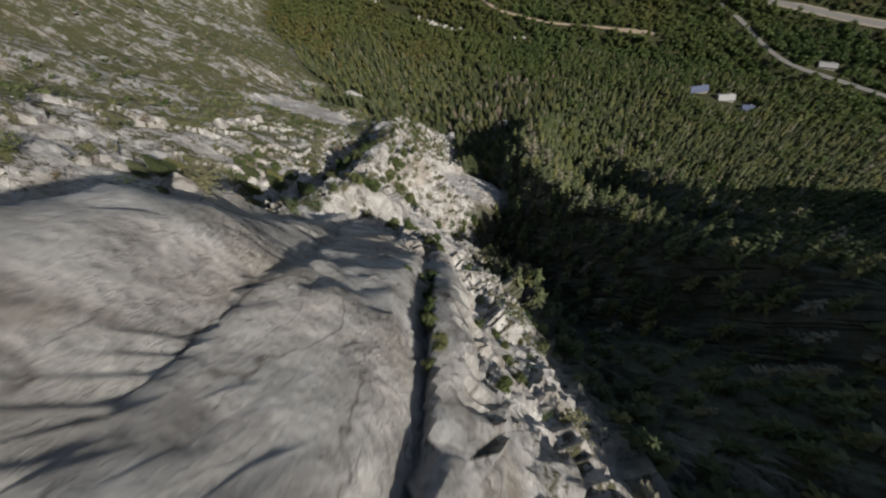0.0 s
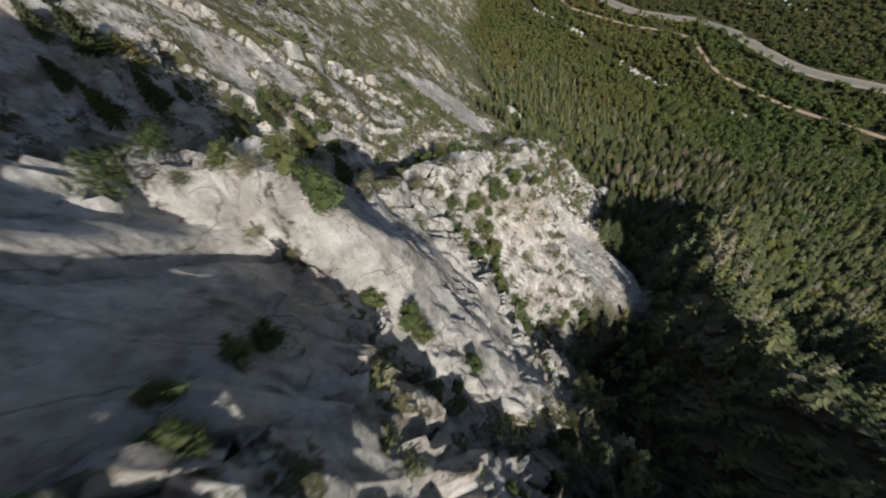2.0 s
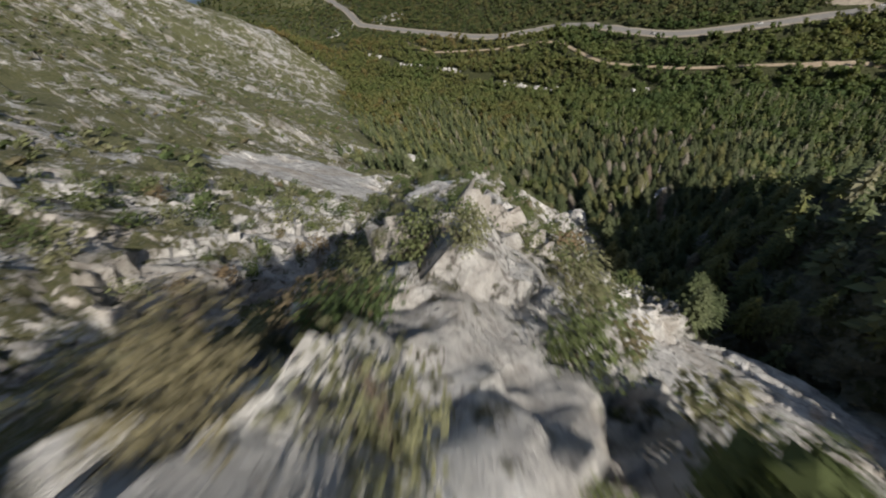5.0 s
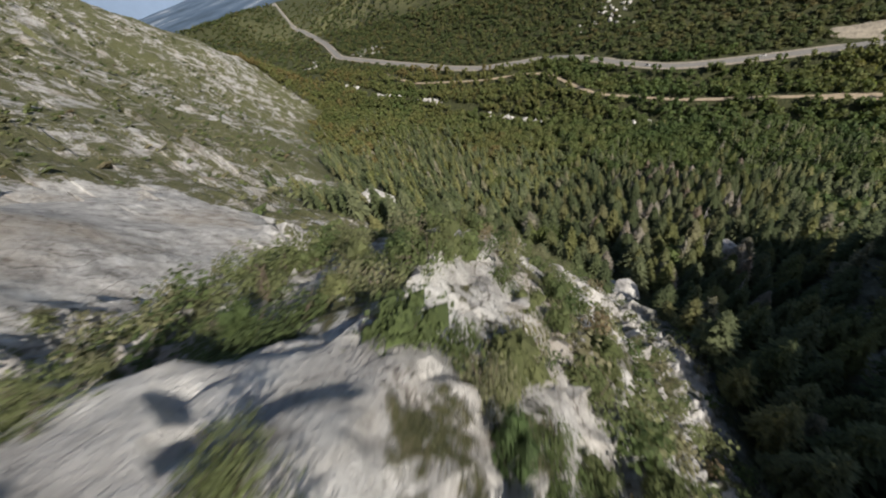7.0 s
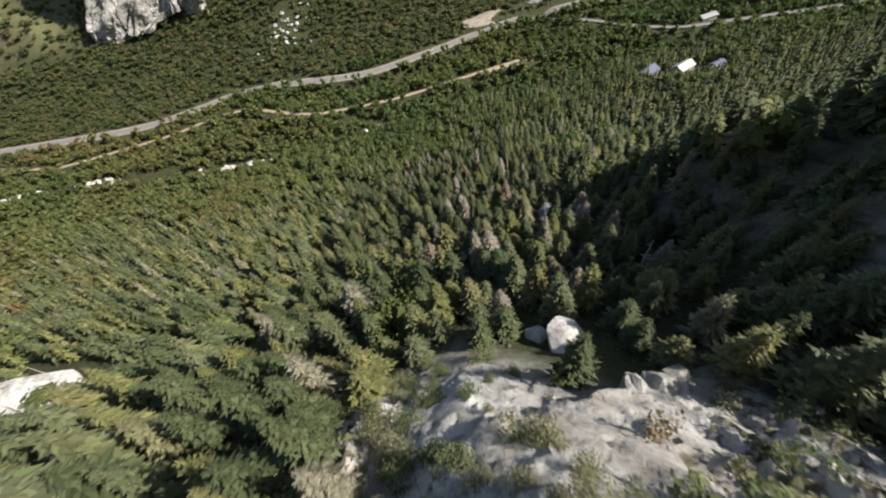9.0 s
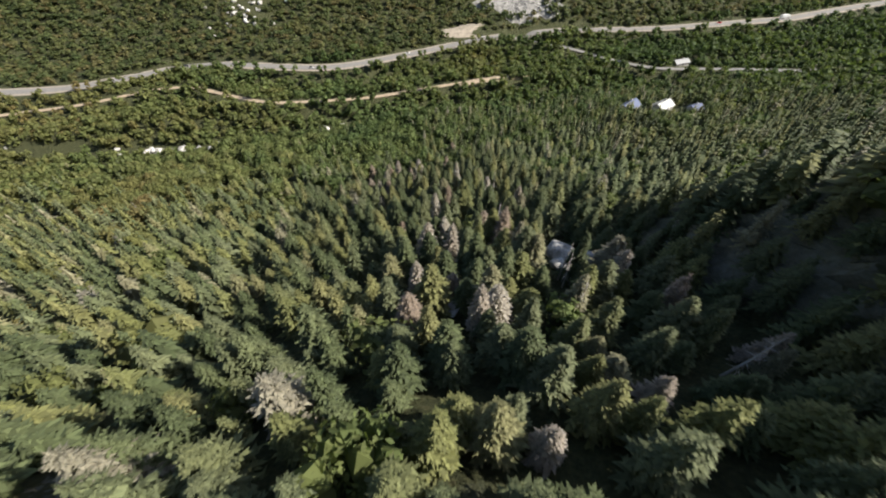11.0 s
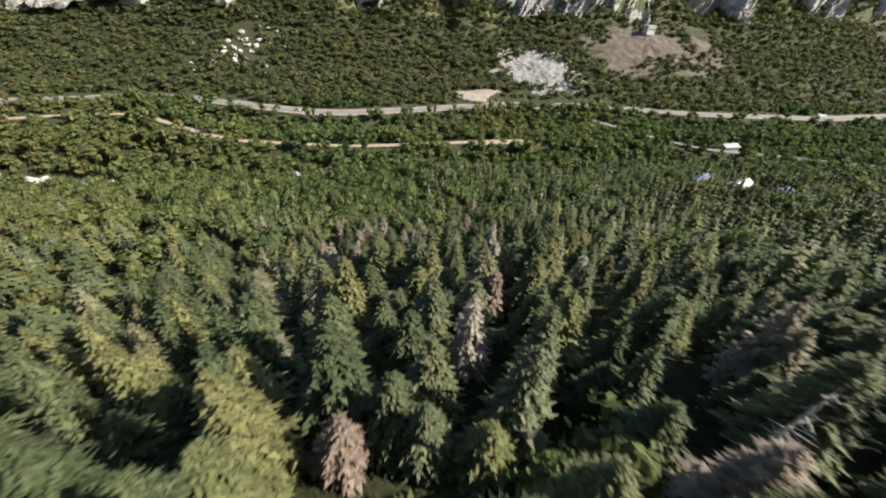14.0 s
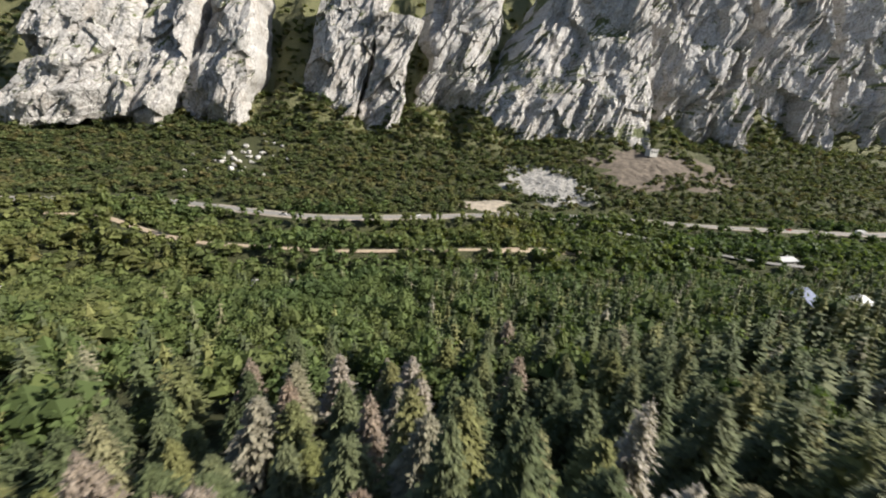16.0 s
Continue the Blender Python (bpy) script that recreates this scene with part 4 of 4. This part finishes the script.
for x, y, size in [(-16.2, 13.4, 2.6), (-18.0, 14.6, 1.9), (-24.0, 19.2, 1.8), (-34.0, 24.0, 1.6), (-58.5, 50.5, 2.4), (-103.5, 127.0, 2.0)]:
    dead_shrub(x, y, size)
scrub_near = [leaf_crown(rng, 220, 0.056, 10, 0.05, False) for _ in range(6)]
tagged(new("flank_shrubs", scatter("flank_shrubs", scrub_near, r[~single], SHRUB)), "low green shrubs over the flanks of the ridge", "shrubs", kind="stuff")

# shrubs on the western mountainside
p = jitter_grid(-620, -120, 0, 330, 4.6)
r, rock, d, slab = rows_of(p, 3.6, 1.7, 0.5)
dens = 0.55 + 1.5 * fbm(p[:, 0] / 22, p[:, 1] / 12, 97, 3) - slab
keep = (rock > 0.4) & (d < -14) & (nrng.random(len(p)) < dens)
tagged(new("mountainside_scrub", scatter("mountainside_scrub", scrub_far, r[keep], SHRUB)), "olive scrub on ledges of the western mountainside", "scrub", kind="stuff")


# ---- loose rock ----
def block_mesh(seed, flat=0.7, mat=ROCK, corners=11):
    """A split granite block: the hull of a few random corners, edges slightly worn."""
    g = random.Random(seed)
    bm = bmesh.new()
    for _ in range(corners):
        q = Vector((g.gauss(0, 1), g.gauss(0, 1), g.gauss(0, 1))).normalized()
        bm.verts.new((q.x * g.uniform(0.75, 1), q.y * g.uniform(0.6, 0.9), q.z * flat * g.uniform(0.8, 1)))
    got = bmesh.ops.convex_hull(bm, input=bm.verts)
    bmesh.ops.delete(bm, geom=[e for e in got["geom_interior"] if isinstance(e, bmesh.types.BMVert)], context="VERTS")
    bmesh.ops.bevel(bm, geom=bm.edges[:], offset=0.05, segments=1, affect="EDGES")
    bmesh.ops.triangulate(bm, faces=bm.faces[:])
    me = bpy.data.meshes.new("block")
    bm.to_mesh(me)
    bm.free()
    me.materials.append(mat)
    return me


blocks = [block_mesh(300 + k, 0.45 + 0.06 * (k % 6)) for k in range(12)]


pale_blocks = [block_mesh(340 + k, 0.45 + 0.06 * (k % 6), PALE_ROCK, 26) for k in range(10)]


def rock_at(x, y, size, label, group, sink=0.25, name="boulder"):
    sx, sy, sz, *_ = surface(np.array([float(x)]), np.array([float(y)]))
    ob = new(name, rng.choice(pale_blocks if name == "boulder" else blocks))
    ob.matrix_basis = pose(float(sx[0]), float(sy[0]), float(sz[0]) + size * (0.4 - sink), rng.uniform(-25, 25), rng.uniform(-25, 25), rng.uniform(0, 360)) @ Matrix.Diagonal((size, size, size * (0.28 if size > 9 else 0.45 if size > 4.5 else 1), 1))
    return tagged(ob, label, "rock", group=group)


p = jitter_grid(-128, 8, 10, 160, 3.6)
x, y, z, rock, d, z0, slab = surface(p[:, 0], p[:, 1])
dens = 0.12 + 0.5 * fbm(p[:, 0] / 14, p[:, 1] / 14, 107, 2) + 0.25 * step(22, 30, p[:, 1]) * step(75, 55, p[:, 1])
ok = (rock > 0.5) & (np.abs(d) < 24) & (slab < 0.3) & (nrng.random(len(p)) < dens)
for q in p[ok][:260]:
    rock_at(q[0], q[1], rng.uniform(0.5, 1.6), "split grey granite block on the ridge", "ridge blocks", 0.45, "granite_block")
for x, y, size in [(-98, 162, 4.6), (-101, 165, 2.4), (-206, 189, 11), (-196, 186, 6), (-217, 192, 7), (-150, 168, 2.6), (-128, 166, 2.2), (-76, 213, 4.5), (-79, 208, 3.2), (-71, 210, 2.8), (-109, 203, 3.4), (-106, 200, 2.6), (-112, 206, 2.4)]:
    rock_at(x, y, size, "large pale granite boulder among the trees", "boulders in the wood")
for k in range(64):
    x = rng.choice((-560, -463, -455, -384, -376, -277, -262, -247, -232, -129)) + rng.gauss(0, 9)
    y = float(np.interp(x, [q[0] for q in STREAM], [q[1] for q in STREAM])) + rng.gauss(0, 2)
    rock_at(x, y, rng.uniform(1.6, 4.4), "white granite boulder in the stream bed", "stream boulders", 0.1)
for k in range(60):
    a, b = rng.gauss(0, 1), rng.gauss(0, 1)
    rock_at(-206 + 20 * a + 6 * b, 640 + 30 * b, rng.uniform(1.1, 3.6), "pale fallen boulder in the oak scrub", "slope boulders", 0.0)

# ---- talus under the quarry-like wall ----
TALUS = plain("grey_talus", (0.25, 0.24, 0.22), 0.95, 0, 0.25, 0.45, 1.0)
SPOIL = plain("brown_spoil", (0.120, 0.098, 0.076), 0.95, 0, 0.12, 0.4, 0.8)
TURNOUT = plain("turnout_dirt", (0.27, 0.235, 0.185), 0.95, 0, 0.3, 0.3)


def patch(name, cx, cy, rx, ry, lift, mat, label, category, rough=1.0, seed=0):
    """A lobed sheet laid over the slope, thick in the middle and feathered into the ground at its rim."""
    nr, na = 26, 64
    R, A = np.meshgrid(np.linspace(0, 1, nr), np.linspace(0, 2 * math.pi, na), indexing="ij")
    wob = 1 + 0.9 * fbm(np.cos(A) * 1.9 + seed, np.sin(A) * 1.9, 201 + seed, 5)
    x, y = cx + rx * R * wob * np.cos(A), cy + ry * R * wob * np.sin(A)
    z, _, _ = land(x, y)
    z = z + lift * (1 - R ** 3) - 0.5 * R ** 8 + fbm(x / 5, y / 5, 211 + seed, 3) * rough * (1 - R ** 4)
    me = mesh_np(name, np.stack([x, y, z], -1).reshape(-1, 3), grid_faces(nr, na), mat)
    return tagged(new(name, me), label, category, kind="structure")


patch("talus", 80, 610, 46, 40, 1.2, TALUS, "grey talus of broken granite below the wall", "talus", 1.8, 1)
patch("spoil_bank", 228, 638, 100, 42, 1.8, SPOIL, "brown earth bank spread below the cliff", "spoil", 1.6, 2)
patch("turnout", 6, 571, 28, 11, 0.8, TURNOUT, "pale dirt parking turnout beside the road", "turnout", 0.2, 3)
patch("clearing", 6, 466, 30, 5, 0.7, DIRT, "pale dirt clearing beside the track", "clearing", 0.3, 4)
for k in range(70):
    a, r = rng.uniform(0, 6.283), math.sqrt(rng.random())
    rock_at(80 + 40 * r * math.cos(a), 608 + 34 * r * math.sin(a), rng.uniform(0.6, 2.4), "pale angular talus block under the wall", "talus blocks", -0.05)


# ---- buildings, vehicles ----
ROOF_PALE = plain("pale_metal_roof", (0.32, 0.32, 0.31), 0.45, 0.3, 1.0, 0.06)
ROOF_BLUE = plain("slate_blue_roof", (0.10, 0.12, 0.19), 0.7, 0, 1.0, 0.15)
SIDING = plain("grey_siding", (0.36, 0.34, 0.31), 0.8, 0, 1.0, 0.12)
CONCRETE = plain("weathered_concrete", (0.46, 0.45, 0.42), 0.85, 0, 0.6, 0.15)
PANE = plain("dark_window", (0.03, 0.035, 0.04), 0.15, 0, 1.0, 0.1)
TYRE = plain("tyre_rubber", (0.02, 0.02, 0.02), 0.85)


def box(bm, cx, cy, cz, sx, sy, sz, bevel=0.0):
    got = bmesh.ops.create_cube(bm, size=1.0, matrix=Matrix.Translation((cx, cy, cz)) @ Matrix.Diagonal((sx, sy, sz, 1)))
    if bevel:
        edges = {e for v in got["verts"] for e in v.link_edges}
        bmesh.ops.bevel(bm, geom=list(edges), offset=bevel, segments=2, affect="EDGES")


def mesh_of(bm, name, mat):
    me = bpy.data.meshes.new(name)
    bm.to_mesh(me)
    bm.free()
    me.materials.append(mat)
    return me


def box_mesh(name, mat, *rows, bevel=0.0):
    bm = bmesh.new()
    for row in rows:
        box(bm, *row, bevel=bevel)
    return mesh_of(bm, name, mat)


def gable_mesh(w, d, base, rise, over, thick, mat):
    bm = bmesh.new()
    for s in (-1, 1):
        a = [(-w / 2 - over, s * (d / 2 + over), base - over * rise / (d / 2)), (w / 2 + over, s * (d / 2 + over), base - over * rise / (d / 2)), (w / 2 + over, 0, base + rise), (-w / 2 - over, 0, base + rise)]
        lo = [bm.verts.new(q) for q in a]
        hi = [bm.verts.new((q[0], q[1], q[2] + thick)) for q in a]
        for f in (lo, hi, *[[lo[i], lo[(i + 1) % 4], hi[(i + 1) % 4], hi[i]] for i in range(4)]):
            bm.faces.new(f)
    bmesh.ops.recalc_face_normals(bm, faces=bm.faces[:])
    return mesh_of(bm, "roof", mat)


def wall_shell(w, d, h, rise, mat):
    bm = bmesh.new()
    q = [(-w / 2, -d / 2, -2), (w / 2, -d / 2, -2), (w / 2, d / 2, -2), (-w / 2, d / 2, -2)]
    lo = [bm.verts.new(v) for v in q]
    hi = [bm.verts.new((v[0], v[1], h)) for v in q]
    pk = [bm.verts.new((-w / 2, 0, h + rise)), bm.verts.new((w / 2, 0, h + rise))]
    for f in ([lo[0], lo[1], hi[1], hi[0]], [lo[2], lo[3], hi[3], hi[2]], [lo[1], lo[2], hi[2], pk[1], hi[1]], [lo[3], lo[0], hi[0], pk[0], hi[3]]):
        bm.faces.new(f)
    return mesh_of(bm, "wall", mat)


def house(x, y, turn, w, d, h, rise, roof_mat, label):
    base = new("house")
    base.matrix_basis = pose(x, y, height_at(x, y), 0, 0, turn)
    part("wall", wall_shell(w, d, h, rise * 0.97, SIDING), base)
    roof = part("roof", gable_mesh(w, d, h, rise, 0.6, 0.22, roof_mat), base)
    part("chimney", box_mesh("chimney", CONCRETE, (w * 0.22, 0.8, h + rise, 0.8, 0.8, 1.8), bevel=0.05), roof)
    for k in range(int(w // 3)):
        wx = -w / 2 + 1.8 + k * 3.0
        win = part("window", box_mesh("window", PANE, (wx, -d / 2 - 0.01, h * 0.55, 1.2, 0.08, 1.1)), base)
        part("sill", box_mesh("sill", CONCRETE, (wx, -d / 2 - 0.06, h * 0.55 - 0.62, 1.4, 0.18, 0.08)), win)
    part("door", box_mesh("door", PANE, (w / 2 + 0.01, 0, 1.0, 0.08, 1.0, 2.05)), base)
    return tagged(base, label, "house")


house(98, 371, 20, 14, 9, 3.4, 2.6, ROOF_PALE, "low house with a pale metal roof among trees")
house(72, 374, 28, 16, 9, 3.6, 3.0, ROOF_BLUE, "house with a slate-blue gable roof among trees")
house(118, 362, 12, 9, 7, 3.0, 2.0, ROOF_BLUE, "small dark-roofed cabin among trees")
house(186, 458, 5, 15, 8, 3.2, 1.8, ROOF_PALE, "low building with a pale roof by the lane")

portal = new("concrete_building")
portal.matrix_basis = pose(238, 664, height_at(238, 664) + 1.0, 0, 0, 12)
part("wall", box_mesh("wall", CONCRETE, (0, 0, 4, 13, 7, 9), bevel=0.1), portal)
part("roof", box_mesh("roof", CONCRETE, (0, 0, 8.7, 13.8, 7.8, 0.5), bevel=0.08), portal)
for k in range(3):
    part("window", box_mesh("window", PANE, (-4 + 4 * k, -3.52, 5.2, 2.2, 0.1, 2.4)), portal)
tagged(portal, "grey concrete building at the foot of the wall", "building")


def car(x, y, turn, colour, label, long=4.6, tall=1.5):
    paint = plain("car_paint", colour, 0.35, 0.1, 3, 0.05)
    base = new("car")
    base.matrix_basis = pose(x, y, -25.62, 0, 0, turn)
    part("body", box_mesh("body", paint, (0, 0, 0.62, long, 1.8, 0.62), bevel=0.12), base)
    part("cabin", box_mesh("cabin", PANE, (-0.2, 0, tall - 0.32, long * 0.55, 1.55, 0.62), bevel=0.16), base)
    for sx in (-1, 1):
        for sy in (-1, 1):
            bm = bmesh.new()
            bmesh.ops.create_cone(bm, cap_ends=True, segments=16, radius1=0.33, radius2=0.33, depth=0.22, matrix=pose(sx * long * 0.31, sy * 0.84, 0.33, 90, 0, 0))
            part("wheel", mesh_of(bm, "wheel", TYRE), base)
    return tagged(base, label, "car", group="cars on the canyon road")


for row in [(-150, 523.5, -12, (0.6, 0.6, 0.6), "silver car driving along the canyon road"), (-60, 533.5, 12, (0.75, 0.75, 0.74), "white car driving along the canyon road"), (-262, 559.0, 4, (0.05, 0.05, 0.06), "black car driving along the canyon road"),
            (22, 556, 12, (0.7, 0.7, 0.7), "pale car parked beside the turnout"), (285, 526.5, -4, (0.5, 0.05, 0.04), "red car driving along the canyon road"), (-420, 545, -25, (0.65, 0.65, 0.66), "silver car driving along the canyon road")]:
    car(*row)
truck = new("box_truck")
truck.matrix_basis = pose(366, 521, -25.62, 0, 0, -3)
part("cargo_box", box_mesh("cargo_box", plain("white_paint", (0.78, 0.78, 0.77), 0.5, 0, 1, 0.03), (-1.2, 0, 2.1, 8.5, 2.5, 2.8), bevel=0.06), truck)
part("cab", box_mesh("cab", plain("cab_paint", (0.74, 0.74, 0.73), 0.4, 0, 1, 0.03), (4.4, 0, 1.6, 2.2, 2.3, 2.2), bevel=0.2), truck)
for sx in (-3.6, -2.5, 4.2):
    for sy in (-1, 1):
        bm = bmesh.new()
        bmesh.ops.create_cone(bm, cap_ends=True, segments=18, radius1=0.5, radius2=0.5, depth=0.3, matrix=pose(sx, sy * 1.1, 0.5, 90, 0, 0))
        part("wheel", mesh_of(bm, "wheel", TYRE), truck)
tagged(truck, "white box truck driving along the canyon road", "truck")


# ---- down the valley ----
LOT = plain("pale_gravel_lot", (0.40, 0.38, 0.35), 0.95, 0, 0.25, 0.4)
patch("gravel_lot", -640, 634, 44, 16, 0.8, LOT, "pale gravel lot beside the road junction", "parking lot", 0.3, 6)
patch("lower_gravel_lot", -760, 610, 40, 26, 0.8, LOT, "grey gravel yard below the road junction", "yard", 0.3, 7)
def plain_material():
    """Lowland with darker woods and pale streaks of town and fields; air haze is painted in as blue."""
    m, n, l, b = material("haze_painted_plain", 0.95)
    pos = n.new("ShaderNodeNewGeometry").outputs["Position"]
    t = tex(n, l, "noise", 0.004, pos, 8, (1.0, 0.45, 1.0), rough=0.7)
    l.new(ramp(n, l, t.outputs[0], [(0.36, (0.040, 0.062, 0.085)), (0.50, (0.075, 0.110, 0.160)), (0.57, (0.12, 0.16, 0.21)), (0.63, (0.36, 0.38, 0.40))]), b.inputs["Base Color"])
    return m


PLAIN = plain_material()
# the range's blue is air haze put into its base colour
RANGE = plain("haze_painted_range", (0.145, 0.195, 0.275), 0.95, 0, 0.001, 0.12)
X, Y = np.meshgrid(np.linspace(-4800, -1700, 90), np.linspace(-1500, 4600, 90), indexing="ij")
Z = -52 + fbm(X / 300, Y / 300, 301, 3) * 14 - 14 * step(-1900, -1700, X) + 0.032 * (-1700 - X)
tagged(new("backdrop", mesh_np("backdrop", np.stack([X, Y, Z], -1).reshape(-1, 3), grid_faces(90, 90), PLAIN, smooth=True)), "plain beyond the mouth of the canyon, haze painted in blue", "backdrop", kind="structure")
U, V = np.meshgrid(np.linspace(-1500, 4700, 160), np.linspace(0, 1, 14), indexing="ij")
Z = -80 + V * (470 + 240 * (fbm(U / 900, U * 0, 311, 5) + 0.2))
tagged(new("backdrop_range", mesh_np("backdrop_range", np.stack([-4300 - 300 * V, U, Z], -1).reshape(-1, 3), grid_faces(160, 14), RANGE, smooth=True)), "mountain range across the far plain, haze painted in blue", "backdrop", kind="structure")


# ---- rock columns on the western wall of the gully ----
def column_mesh(seed):
    g = random.Random(seed)
    bm = bmesh.new()
    ring = [(math.cos(a + g.uniform(-0.25, 0.25)) * g.uniform(0.8, 1.05), math.sin(a + g.uniform(-0.25, 0.25)) * g.uniform(0.7, 1.0)) for a in (0.6, 1.7, 2.7, 3.9, 5.0, 5.9)]
    lo = [bm.verts.new((x, y, -1)) for x, y in ring]
    mi = [bm.verts.new((x * g.uniform(0.9, 1.05), y * g.uniform(0.9, 1.05), g.uniform(-0.1, 0.15))) for x, y in ring]
    hi = [bm.verts.new((x * 0.86, y * 0.86, 1 + 0.25 * x + g.uniform(-0.1, 0.1))) for x, y in ring]
    for a, b in ((lo, mi), (mi, hi)):
        for i in range(6):
            bm.faces.new((a[i], a[(i + 1) % 6], b[(i + 1) % 6], b[i]))
    bm.faces.new(hi)
    bmesh.ops.bevel(bm, geom=bm.edges[:], offset=0.06, segments=1, affect="EDGES")
    bmesh.ops.recalc_face_normals(bm, faces=bm.faces[:])
    return mesh_of(bm, "column", ROCK)


for k in range(7):
    x, y = -106 - 3.9 * k + rng.uniform(-0.5, 0.5), 42 + 3.5 * k + rng.uniform(-0.6, 0.6)
    sx, sy, sz, *_ = surface(np.array([x]), np.array([y]))
    ob = new("rock_column", column_mesh(500 + k))
    ob.matrix_basis = pose(float(sx[0]), float(sy[0]), float(sz[0]) - 2.6, rng.uniform(-5, 5) - 10, rng.uniform(-5, 5), rng.uniform(-20, 20) - 42) @ Matrix.Diagonal((2.7, 2.5, 5.4 + rng.uniform(-1.2, 1.2), 1))
    tagged(ob, "upright grey granite column split from the gully wall", "rock", group="granite columns")
